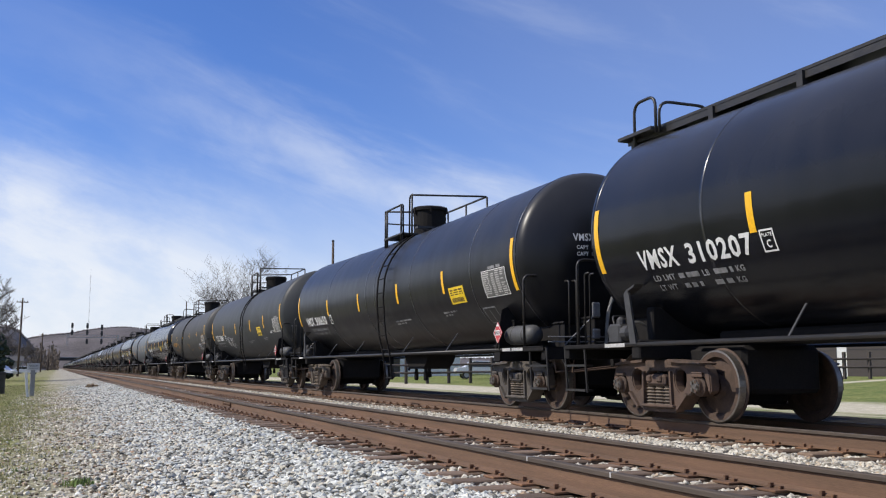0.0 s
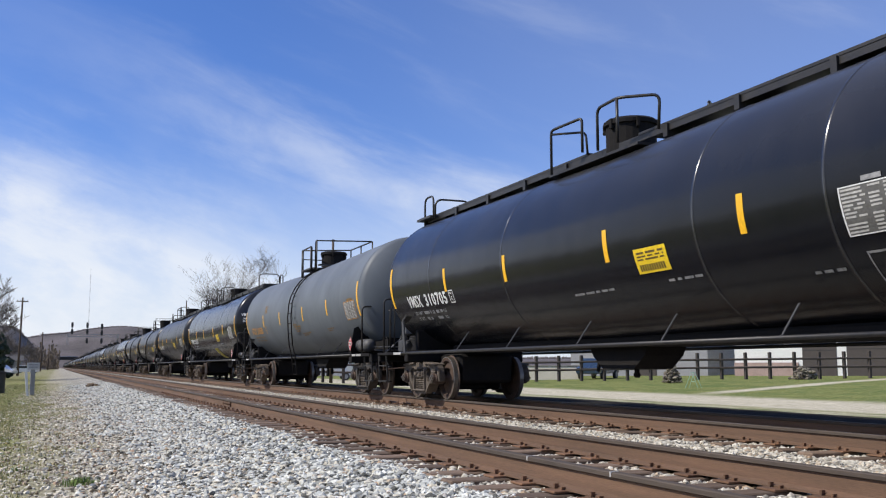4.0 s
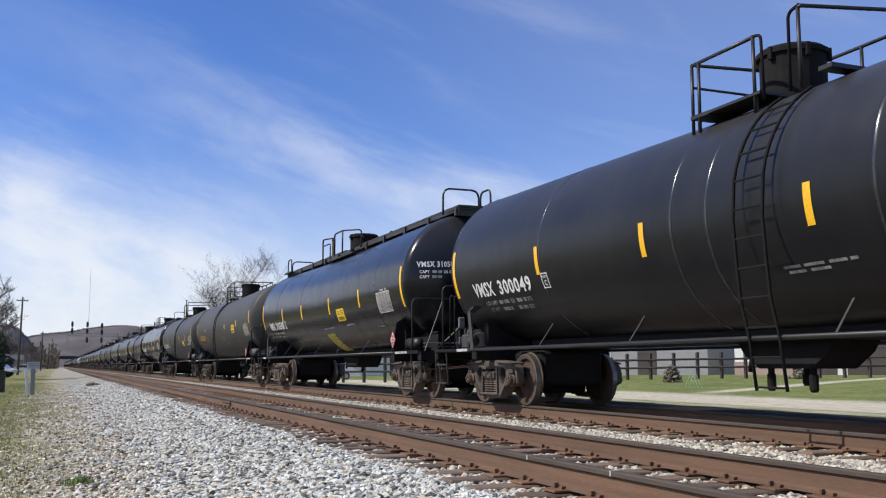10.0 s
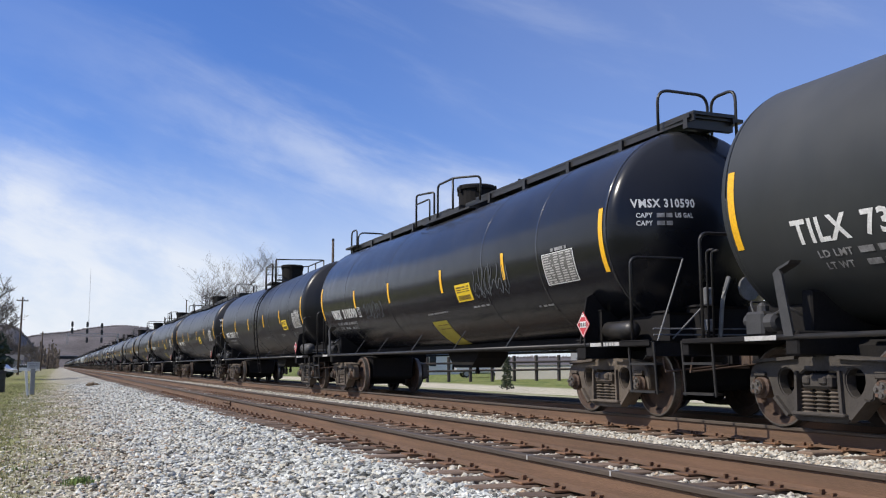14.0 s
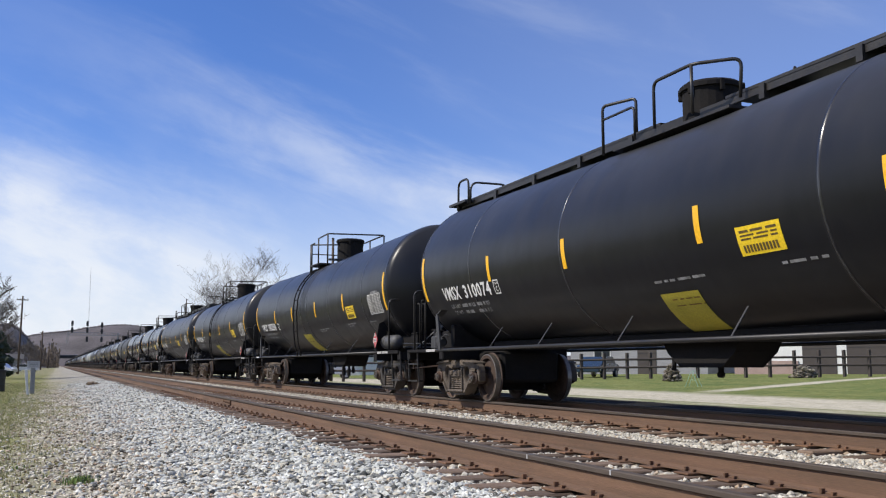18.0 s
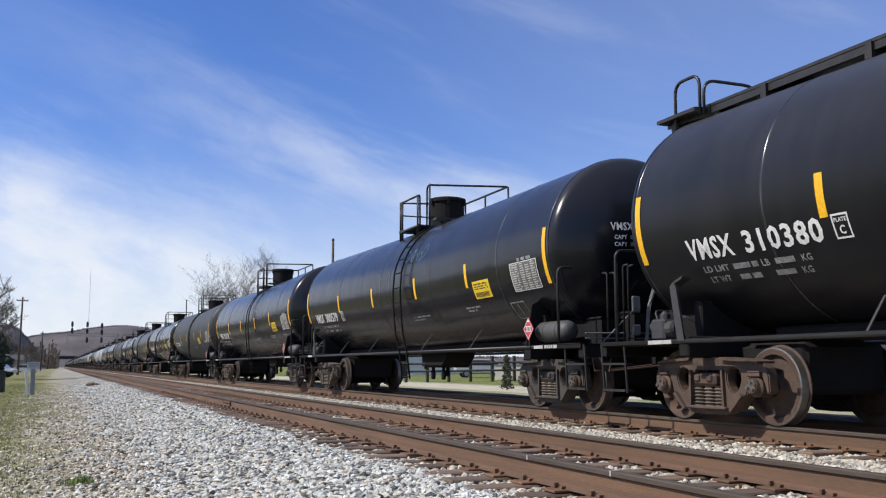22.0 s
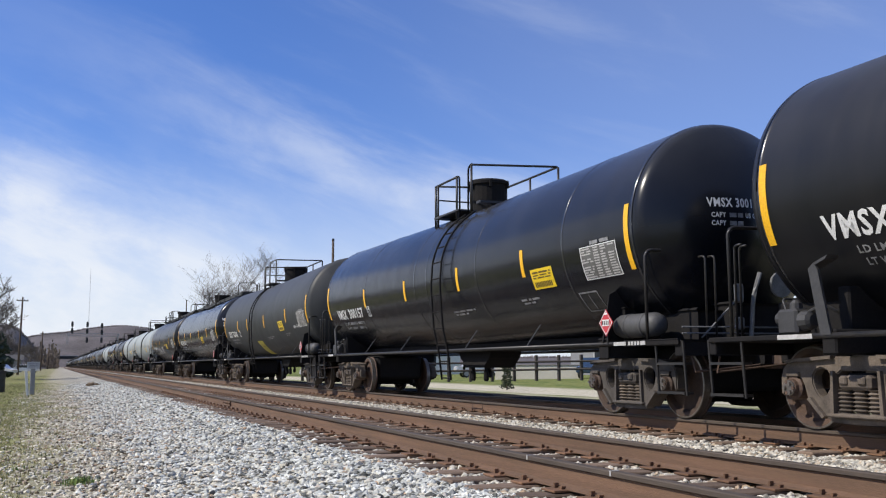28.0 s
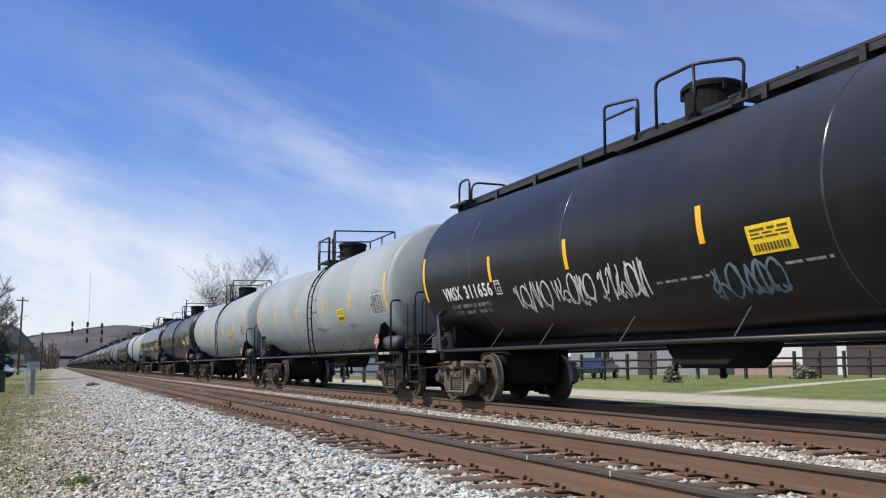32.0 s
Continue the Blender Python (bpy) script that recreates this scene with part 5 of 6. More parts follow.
PAINT_WORDS = {"tank_gloss": "glossy black", "tank_black": "dusty black", "tank_charcoal": "dull charcoal-grey", "tank_olive": "weathered brownish-grey", "tank_grey": "pale grey", "tank_mid": "mid-grey"}
FULL, COUNT = 33, 72
CARS = []
for i in range(COUNT):
    if i < len(ROSTER):
        build, paint, mark, number, flags, scrawl = ROSTER[i]
    else:
        build = ("W", "LB", "LA", "T", "W", "LB")[(i * 7 // 3) % 6]
        paint = ("tank_black", "tank_gloss", "tank_black", "tank_charcoal", "tank_black", "tank_olive", "tank_gloss", "tank_mid")[(i * 5) % 8]
        mark, number, flags, scrawl = "", "", "", ()
    wk = build == "W"
    words = PAINT_WORDS[paint] + " tank car with " + ("roof walkway" if wk else "curved side ladder") + (", scrawls" if scrawl else "") + (", yellow panel" if "patch" in flags else "")
    car = tank_car(dict(build=build, paint=paint, number=number, mark=mark, flags=flags, scrawl=scrawl, seed=100 + i, full=i < FULL,
                        ink="orange" if "orange" in flags else "white", label=words))
    a = JOINTS[i - 1] if 0 < i <= len(JOINTS) else (JOINTS[-1] + (i - len(JOINTS)) * 18.15 if i else JOINTS[0] - 18.15)
    b = JOINTS[i] if i < len(JOINTS) else a + 18.15
    CARS.append((car, (a + b) / 2))


# metres added to the train's even run to fit the camera's view, by seconds
LEAD = ((0, 0), (9.5, 0), (10.4, -0.3), (11, -0.22), (12, 0), (20, 0), (21, 0.05), (22, 0.09), (23, 0.02), (24, 0), (25, 0.03), (27, 0.0), (28, 0.0), (29, 0.06), (30, 0.09), (31, 0.09), (32, 0.07))


def run(t):
    """How far the train has rolled after t seconds."""
    d = 0.0
    for (a, p), (b, q) in zip(LEAD, LEAD[1:]):
        if a <= t <= b:
            k = (t - a) / (b - a)
            d = p + (q - p) * k * k * (3 - 2 * k)
    return 15.96 * t - 0.009 * t * t + d


def motions():
    """The train rolls along its track towards the camera and past it; its wheels turn."""
    times = sorted([1.0 * k for k in range(33)] + [9.5, 10.4])
    for car, y in CARS:
        walk(car, [(t, pose(TRAIN_TRACK, y - run(t), 0)) for t in times])
    steps = [k / 30 for k in range(961)]
    for k, wheels in WHEELS.items():
        lead = wheels[0]
        walk(lead, [(t, pose(0, k * AXLE, WHEEL_R, math.degrees(run(t) / WHEEL_R) % 360)) for t in steps])
        for w in wheels[1:]:
            w.rotation_mode = "QUATERNION"
            data = w.animation_data_create()
            data.action = lead.animation_data.action
            data.action_slot = lead.animation_data.action_slot

# ---------------------------------------------------------------- distance and scenery
M["wood_pole"] = surface("weathered_pole_wood", (0.1, 0.07, 0.05), (0.06, 0.045, 0.035), rough=0.9, scale=3, fine=30, stretch=(4, 4, 0.4))
M["bark"] = surface("grey_bark", (0.15, 0.125, 0.105), (0.09, 0.075, 0.06), rough=0.9, scale=4, fine=30, relief=0.4)
M["twig"] = surface("bare_twigs", (0.125, 0.106, 0.094), (0.08, 0.069, 0.06), rough=0.9, scale=4, relief=0)
M["needle"] = surface("dark_evergreen_leaves", (0.03, 0.045, 0.02), (0.05, 0.06, 0.03), rough=0.8, scale=3, relief=0)
M["signal_black"] = surface("black_signal_steel", (0.015, 0.015, 0.015), (0.03, 0.03, 0.03), rough=0.6)
M["galvanised"] = surface("galvanised_steel", (0.35, 0.36, 0.37), (0.25, 0.26, 0.27), rough=0.5, metal=0.5, scale=4)
M["white_wall"] = surface("white_painted_siding", (0.72, 0.72, 0.7), (0.62, 0.62, 0.6), rough=0.7, scale=1.0, fine=12, stretch=(1, 1, 6))
M["grey_siding"] = surface("grey_siding", (0.3, 0.3, 0.31), (0.24, 0.24, 0.25), rough=0.7, scale=1.0, fine=12, stretch=(1, 1, 6))
M["cream_wall"] = surface("cream_concrete", (0.66, 0.61, 0.51), (0.56, 0.52, 0.43), rough=0.9, scale=1.0, fine=20)
M["brick_far"] = surface("pale_pinkish_brick", (0.38, 0.28, 0.25), (0.3, 0.22, 0.19), rough=0.9, scale=2.0, fine=20)
M["dark_roof"] = surface("dark_shingle_roof", (0.06, 0.058, 0.056), (0.09, 0.085, 0.08), rough=0.9, scale=2.0, fine=20)
M["dark_door"] = surface("dark_brown_garage_door", (0.045, 0.035, 0.03), (0.06, 0.05, 0.045), rough=0.6, scale=2.0)
M["fence_wood"] = surface("dark_creosoted_fence", (0.04, 0.032, 0.027), (0.07, 0.058, 0.05), rough=0.9, scale=2.0, fine=25)
M["sign_grey"] = surface("pale_grey_sheet_metal", (0.5, 0.5, 0.49), (0.38, 0.38, 0.37), rough=0.5, scale=4)
M["post_grey"] = surface("grey_post", (0.3, 0.31, 0.31), (0.2, 0.2, 0.2), rough=0.7, scale=4)
M["barrel"] = surface("dark_green_steel_barrel", (0.02, 0.028, 0.025), (0.04, 0.04, 0.035), rough=0.5, scale=4)
M["car_white"] = surface("white_car_paint", (0.7, 0.7, 0.7), (0.62, 0.62, 0.62), rough=0.25, scale=2, relief=0, coat=0.5)
M["car_blue"] = surface("dark_blue_car_paint", (0.03, 0.05, 0.09), (0.02, 0.04, 0.07), rough=0.25, scale=2, relief=0, coat=0.5)
M["glass"] = surface("dark_window_glass", (0.02, 0.024, 0.028), (0.03, 0.035, 0.04), rough=0.08, scale=2, relief=0)
M["rubber"] = surface("tyre_rubber", (0.02, 0.02, 0.02), (0.035, 0.033, 0.03), rough=0.8, scale=6)
M["concrete"] = surface("grey_concrete", (0.28, 0.27, 0.25), (0.2, 0.19, 0.18), rough=0.9, scale=0.6, fine=10)
# brown woods, paled and greyed in the base colour as distance haze
M["hill_woods"] = surface("hazed_leafless_woods", (0.135, 0.116, 0.112), (0.07, 0.06, 0.055), rough=1.0, scale=0.02, fine=0.4, amount=0.3, relief=0.6, dist=3.0, stretch=(1, 0.5, 0.35))


def island_mat(name, stops, rough=0.9):
    m, nt, bs = node_mat(name)
    g = nt.nodes.new("ShaderNodeNewGeometry")
    nt.links.new(ramp(nt, g.outputs["Random Per Island"], stops), bs.inputs["Base Color"])
    bs.inputs["Roughness"].default_value = rough
    bs.inputs["Specular IOR Level"].default_value = 0.25
    return m


M["wood_crowns"] = island_mat("bare_tree_crowns", [(0, (0.11, 0.095, 0.09)), (0.5, (0.15, 0.13, 0.125)), (0.9, (0.19, 0.168, 0.16)), (1, (0.12, 0.11, 0.09))])
M["ballast_stone"] = island_mat("crushed_ballast_stone", [(0, (0.085, 0.085, 0.075)), (0.14, (0.13, 0.13, 0.115)), (0.3, (0.36, 0.365, 0.335)), (0.6, (0.62, 0.63, 0.575)), (0.88, (0.54, 0.49, 0.375)), (0.9, (0.4, 0.26, 0.16)), (0.92, (0.66, 0.665, 0.61)), (1, (0.8, 0.8, 0.73))])
M["crib_stone"] = island_mat("buff_crib_ballast", [(0, (0.2, 0.18, 0.145)), (0.4, (0.45, 0.42, 0.35)), (0.8, (0.64, 0.6, 0.5)), (1, (0.36, 0.26, 0.165))])
M["pebble"] = island_mat("buff_trodden_pebbles", [(0, (0.09, 0.07, 0.045)), (0.15, (0.15, 0.12, 0.08)), (0.42, (0.53, 0.485, 0.39)), (0.8, (0.78, 0.735, 0.61)), (1, (0.36, 0.24, 0.15))])
M["grass_blade"] = island_mat("spring_grass", [(0, (0.11, 0.14, 0.04)), (0.4, (0.22, 0.23, 0.08)), (0.75, (0.38, 0.35, 0.17)), (1, (0.5, 0.45, 0.28))], 0.7)
M["olive_blade"] = island_mat("olive_dry_grass", [(0, (0.2, 0.21, 0.075)), (0.5, (0.36, 0.34, 0.15)), (1, (0.52, 0.47, 0.28))], 0.7)
M["dry_blade"] = island_mat("dry_weed", [(0, (0.14, 0.1, 0.06)), (1, (0.3, 0.24, 0.15))], 0.8)
M["weed_blade"] = island_mat("dark_weed", [(0, (0.1, 0.16, 0.04)), (0.7, (0.18, 0.26, 0.07)), (1, (0.32, 0.3, 0.14))], 0.7)

ICO_V, ICO_F = [], []
_bm = bmesh.new()
bmesh.ops.create_icosphere(_bm, subdivisions=1, radius=1.0)
_bm.verts.ensure_lookup_table()
ICO_V = np.array([v.co[:] for v in _bm.verts])
ICO_F = np.array([[v.index for v in f.verts] for f in _bm.faces])
_bm.free()


def clumps(name, centres, sizes, material, rng, squash=(1, 1, 0.7), rough=0.4, parent=None, smooth=False):
    """Many small angular lumps in one mesh; a shape of its own for each."""
    n = len(centres)
    v = np.repeat(ICO_V[None], n, 0) * (1 + rng.uniform(-rough, rough, (n, len(ICO_V), 1)))
    v = v * np.array(squash) * rng.uniform(0.75, 1.25, (n, 1, 3))
    a = rng.uniform(0, 6.28, n)
    c, s = np.cos(a)[:, None], np.sin(a)[:, None]
    v = np.stack((v[..., 0] * c - v[..., 1] * s, v[..., 0] * s + v[..., 1] * c, v[..., 2]), -1)
    v = v * np.asarray(sizes)[:, None, None] + np.asarray(centres)[:, None, :]
    f = (ICO_F[None] + (np.arange(n) * len(ICO_V))[:, None, None]).reshape(-1, 3)
    me = bpy.data.meshes.new(name)
    me.from_pydata(v.reshape(-1, 3).tolist(), [], f.tolist())
    me.materials.append(M[material])
    if smooth:
        me.polygons.foreach_set("use_smooth", [True] * len(me.polygons))
    ob = new(name, me)
    if parent:
        ob.parent = parent
    return ob


def hill(name, label, x0, x1, y0, depth, height, seed, trees, tree_size, fall=0.1, rise=lambda x: 1.0):
    """A wooded ridge across the view: a rounded bank, and a wood of small crowns on it."""
    nx, ny = 160, 14
    verts = []

    def top(x, v):
        e = min(1, (x - x0) / (fall * (x1 - x0)), (x1 - x) / (fall * (x1 - x0)))
        e = max(0.0, e)
        e = e * e * (3 - 2 * e)
        return height * rise(x) * e * math.sin(min(v * 1.9, 1.57)) * (0.85 + 0.25 * noise.noise(Vector((x * 0.009, seed, v)))) - 1.5
    for j in range(ny + 1):
        for i in range(nx + 1):
            x = x0 + (x1 - x0) * i / nx
            verts.append((x, y0 + depth * j / ny, top(x, j / ny)))
    faces = [(j * (nx + 1) + i, j * (nx + 1) + i + 1, (j + 1) * (nx + 1) + i + 1, (j + 1) * (nx + 1) + i) for j in range(ny) for i in range(nx)]
    me = bpy.data.meshes.new(name)
    me.from_pydata(verts, [], faces)
    me.polygons.foreach_set("use_smooth", [True] * len(me.polygons))
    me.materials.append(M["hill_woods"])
    ob = tagged(new(name, me), label, "hill", kind="structure")
    rng = np.random.default_rng(seed)
    u, v = rng.uniform(0.005, 0.995, trees), rng.uniform(0.7, 0.9, trees)
    pts = [(x0 + (x1 - x0) * a, y0 + depth * b, top(x0 + (x1 - x0) * a, b) + tree_size * 0.2) for a, b in zip(u, v)]
    w = clumps(name + "_woods", pts, tree_size * rng.uniform(0.5, 1.0, trees), "wood_crowns", rng, (0.45, 0.45, 1.3), 0.4, smooth=True)
    tagged(w, "leafless brown woods on the far hillside", "woods", kind="stuff")
    return ob


hill("backdrop_hill_far", "long low hill under bare brown woods", -500, 620, 1250, 500, 77, 3, 15000, 1.7,
     rise=lambda x: 0.66 + 0.25 * max(0.0, min(1.0, (x + 70) / 110)) - 0.25 * max(0.0, min(1.0, (x - 130) / 200)))
hill("backdrop_hill_near", "wooded hill beside the tracks with bare trees", -330, 1.5, 430, 220, 27, 8, 6000, 1.2, fall=0.085)
hill("backdrop_hill_right", "wooded rise behind the town with bare trees", 60, 900, 700, 500, 14, 12, 3000, 2.0)

# brown brush at the foot of the hills, beside the line
_rw = np.random.default_rng(77)
_u = _rw.uniform(0, 1, 3000)
_p = np.stack((-34 + 35 * _u, 470 + 120 * _rw.uniform(0, 1, 3000), 13 * _rw.uniform(0, 1, 3000) ** 1.5 * (0.45 + 0.3 * np.sin(_u * 19) ** 2 + 0.25 * np.sin(_u * 61) ** 2)), -1)
M["brush_brown"] = island_mat("leafless_brown_brush", [(0, (0.1, 0.078, 0.055)), (0.5, (0.16, 0.125, 0.09)), (1, (0.21, 0.17, 0.13))])
tagged(clumps("brush", _p, _rw.uniform(0.2, 0.55, 3000), "brush_brown", _rw, (0.8, 0.8, 1.6), 0.6), "leafless brown brush at the foot of the hill", "brush", kind="stuff")

# tall thin radio mast on the far hill
mast = tagged(new("radio_mast"), "tall thin lattice radio mast on the far hill", "mast")
_bm = bmesh.new()
for _k in range(3):
    _a = 2.09 * _k
    tube(_bm, [(math.cos(_a) * 0.6, math.sin(_a) * 0.6, 0), (math.cos(_a) * 0.35, math.sin(_a) * 0.35, 96)], 0.1, 5)
for _z in range(0, 96, 4):
    _p = [(math.cos(2.09 * k) * 0.55, math.sin(2.09 * k) * 0.55, _z + 2 * (k % 2)) for k in (0, 1, 2, 0)]
    tube(_bm, _p, 0.06, 4)
part("lattice", _bm, "galvanised", mast)
part("antenna", tube(bmesh.new(), [(0, 0, 95), (0, 0, 104)], 0.08, 5), "galvanised", mast)
mast.matrix_basis = pose(41, 1520, 44)

# signal gantry over the tracks
gantry = tagged(new("signal_gantry"), "grey signal gantry over the tracks with three black signal masts", "signal gantry")
GY = 326.0
_bm = bmesh.new()
for _z in (10.3, 11.1):
    for _y in (-0.4, 0.4):
        box(_bm, 2.6, 18.2, GY + _y - 0.06, GY + _y + 0.06, _z - 0.06, _z + 0.06)
_k = 0
_x = 2.6
while _x < 18:
    tube(_bm, [(_x, GY - 0.4, 10.3 if _k % 2 else 11.1), (_x + 1.0, GY - 0.4, 11.1 if _k % 2 else 10.3)], 0.05, 4)
    _x += 1.0
    _k += 1
box(_bm, 2.6, 18.2, GY - 0.35, GY + 0.35, 10.34, 10.4)
part("truss", _bm, "galvanised", gantry)
for _y in (-0.4, 0.4):
    part("column", box(bmesh.new(), 17.7, 18.0, GY + _y - 0.12, GY + _y + 0.12, -0.4, 11.1), "galvanised", gantry)
_bm = bmesh.new()
for _x in (2.45, 2.95):
    tube(_bm, [(_x, GY - 0.45, 7.6), (_x, GY - 0.45, 11.2)], 0.06, 5)
for _z in range(8):
    tube(_bm, [(2.45, GY - 0.45, 7.8 + _z * 0.4), (2.95, GY - 0.45, 7.8 + _z * 0.4)], 0.03, 4)
part("ladder", _bm, "galvanised", gantry)
for _x, _heads in ((4.0, (11.9, 14.0)), (8.5, (9.0, 11.9, 14.0)), (12.9, (9.0, 11.6, 13.6))):
    sm = part("signal_mast", tube(bmesh.new(), [(_x, GY - 0.5, min(_heads)), (_x, GY - 0.5, max(_heads))], 0.07, 6), "galvanised", gantry)
    for _z in _heads:
        hd = part("signal_head", lathe(bmesh.new(), [(GY - 0.75, 0.15), (GY - 0.7, 0.42), (GY - 0.55, 0.42), (GY - 0.5, 0.2)], "y", 14, (_x, 0, _z)), "signal_black", sm)
        box(_b2 := bmesh.new(), _x - 0.32, _x + 0.32, GY - 0.72, GY - 0.5, _z - 0.85, _z + 0.85, 0.08)
        part("backplate", _b2, "signal_black", sm)

# overpass far down the line
bridge = tagged(new("road_overpass"), "dark steel road overpass across the tracks far away", "bridge")
part("deck", box(bmesh.new(), -2.5, 12, 640, 648, 5.1, 6.9), "signal_black", bridge)
part("parapet", box(bmesh.new(), -2.5, 12, 639.8, 640, 6.9, 7.3), "galvanised", bridge)
for _x in (-1.5, 11.3):
    part("pier", box(bmesh.new(), _x - 0.7, _x + 0.7, 642, 646, -0.6, 5.1), "concrete", bridge)


def utility_pole(x, y, h, r, arm, label):
    ob = tagged(new("utility_pole"), label, "utility pole", "line of poles")
    z = ground_z(x, y) - 0.3
    part("shaft", tube(bmesh.new(), [(0, 0, 0), (0.02, 0, h * 0.5), (0, 0, h)], [r, r * 0.85, r * 0.65], 10), "wood_pole", ob, smooth=True)
    if arm:
        part("crossarm", box(bmesh.new(), -0.75, 0.75, -0.16, -0.05, h - 0.6, h - 0.48), "wood_pole", ob)
        for k, dx in enumerate((-0.65, -0.25, 0.25, 0.65)):
            part("insulator", lathe(bmesh.new(), [(h - 0.48, 0.04), (h - 0.4, 0.06), (h - 0.3, 0.03)], "z", 8, (dx, -0.1, 0)), "sign_grey", ob)
        if y > 200:
            part("lamp_arm", tube(bmesh.new(), rounded([(0, 0, h - 1.0), (0.9, -0.2, h - 0.5), (1.6, -0.3, h - 0.5)], 0.3), 0.04, 6), "galvanised", ob)
    else:
        part("cap", lathe(bmesh.new(), [(h, r * 0.7), (h + 0.12, r * 0.75), (h + 0.14, 0.02)], "z", 8), "signal_black", ob)
    ob.matrix_basis = pose(x, y, z, 0.4, 0.8 if arm else 0, 0)
    return ob


utility_pole(-4.9, 142, 10.9, 0.16, True, "weathered wooden utility pole with a crossarm by the lawn")
utility_pole(-4.1, 280, 10.8, 0.24, True, "weathered wooden utility pole farther along the line")
utility_pole(-3.4, 420, 10.6, 0.26, True, "distant wooden utility pole beside the tracks")
utility_pole(16.4, 60, 9.5, 0.12, False, "plain dark wooden pole standing behind the train")
utility_pole(15.6, 130, 9.9, 0.11, False, "thin dark pole with a cap behind the train")


def bare_tree(name, x, y, height, seed, label, spread=0.55, levels=5, trunk=0.22, thick=1.0):
    """A leafless tree: a tapered trunk that forks again and again into twigs."""
    rng = random.Random(seed)
    root = tagged(new(name), label, "tree")
    bm, tw = bmesh.new(), bmesh.new()

    def grow(p, d, length, r, level):
        pts, rad = [p], [r]
        q, e = p.copy(), d.copy()
        n = 4 if level < 3 else 3
        for i in range(n):
            e = (e + Vector((rng.uniform(-1, 1), rng.uniform(-1, 1), rng.uniform(-0.3, 0.7))) * 0.16).normalized()
            q = q + e * length / n
            pts.append(q.copy())
            rad.append(r * (1 - 0.45 * (i + 1) / n))
        tube(bm if level < 3 else tw, pts, rad, 6 if level < 2 else 4 if level < 3 else 3, cap=False)
        if level >= levels:
            return
        kids = 3 if level < 2 else rng.choice((3, 4))
        for k in range(kids):
            i = rng.randint(max(1, n // 2), n)
            ax = Vector((rng.uniform(-1, 1), rng.uniform(-1, 1), rng.uniform(-0.2, 0.45)))
            nd_ = (e * (1 - spread) + ax.normalized() * spread + Vector((0, 0, 0.18))).normalized()
            grow(pts[i], nd_, length * rng.uniform(0.6, 0.82), max(rad[i] * 0.62, 0.012 * thick), level + 1)
    grow(Vector((0, 0, 0)), Vector((0, 0, 1)), height * 0.32, trunk, 0)
    part("trunk", bm, "bark", root)
    part("crown", tw, "twig", root)
    root.matrix_basis = pose(x, y, ground_z(x, y) - 0.1)
    return root


bare_tree("tree", 16.0, 103, 17.5, 5, "bare spreading tree behind the train, no leaves yet", 0.62, 6, 0.24, 0.8)
bare_tree("tree", 20.2, 108, 17.5, 14, "tall bare tree behind the train, no leaves yet", 0.56, 6, 0.22, 0.8)
bare_tree("tree", -6.6, 88, 11.0, 23, "leafless tree with dense grey twigs beside the lawn", 0.62, 6, 0.26, 1.7)
bare_tree("tree", -7.6, 92, 12.5, 27, "leafless tree with fine grey twigs behind the barrel", 0.6, 6, 0.26, 1.7)
bare_tree("tree", -9.0, 120, 12, 31, "leafless tree beside the parked cars", 0.6, 5, 0.3, 2.2)
for _i, (_x, _y, _h) in enumerate(((-9, 190, 13), (-12, 240, 13), (-8.5, 330, 12), (-14, 300, 14), (-6.8, 390, 10), (-11, 420, 13))):
    bare_tree("tree", _x, _y, _h, 40 + _i, "distant leafless tree along the road", 0.58, 5, 0.3, 3.5)


def evergreen(x, y, height, width, seed, label, count=900, leaf="needle"):
    ob = tagged(new("evergreen_tree" if height > 2.5 else "shrub"), label, "tree" if height > 2.5 else "shrub")
    rng = np.random.default_rng(seed)
    part("trunk", tube(bmesh.new(), [(0, 0, 0), (0, 0, height * 0.85)], [0.06 * width, 0.02 * width], 7), "bark", ob)
    z = rng.uniform(0.06, 1, count) ** 1.1
    rr = width / 2 * np.sqrt(np.clip(1 - z, 0.03, 1)) * rng.uniform(0.3, 1.05, count) * (1 + 0.2 * np.sin(z * 23))
    a = rng.uniform(0, 6.28, count)
    pts = np.stack((rr * np.cos(a), rr * np.sin(a), z * height), -1)
    clumps("crown", pts, rng.uniform(0.05, 0.12, count) * width * 0.8, leaf, rng, (1, 1, 0.6), 0.5, ob)
    ob.matrix_basis = pose(x, y, ground_z(x, y))
    return ob


evergreen(19.4, 40.2, 1.6, 0.62, 3, "small dark clipped evergreen shrub on the lawn", 600)
evergreen(-6.2, 98, 4.4, 4.0, 4, "dark evergreen beside the bare tree")
evergreen(-8.0, 150, 6.0, 4.5, 6, "dark evergreen behind the utility pole")
M["dry_shrub"] = island_mat("dry_grey_brown_twigs", [(0, (0.09, 0.075, 0.06)), (0.6, (0.17, 0.15, 0.12)), (1, (0.25, 0.23, 0.17))])
evergreen(31.8, 44.8, 0.95, 1.1, 9, "low grey-brown leafless shrub by the fence", 500, "dry_shrub")
evergreen(41.5, 45.2, 0.7, 1.5, 10, "low grey-brown leafless bush before the white building", 500, "dry_shrub")

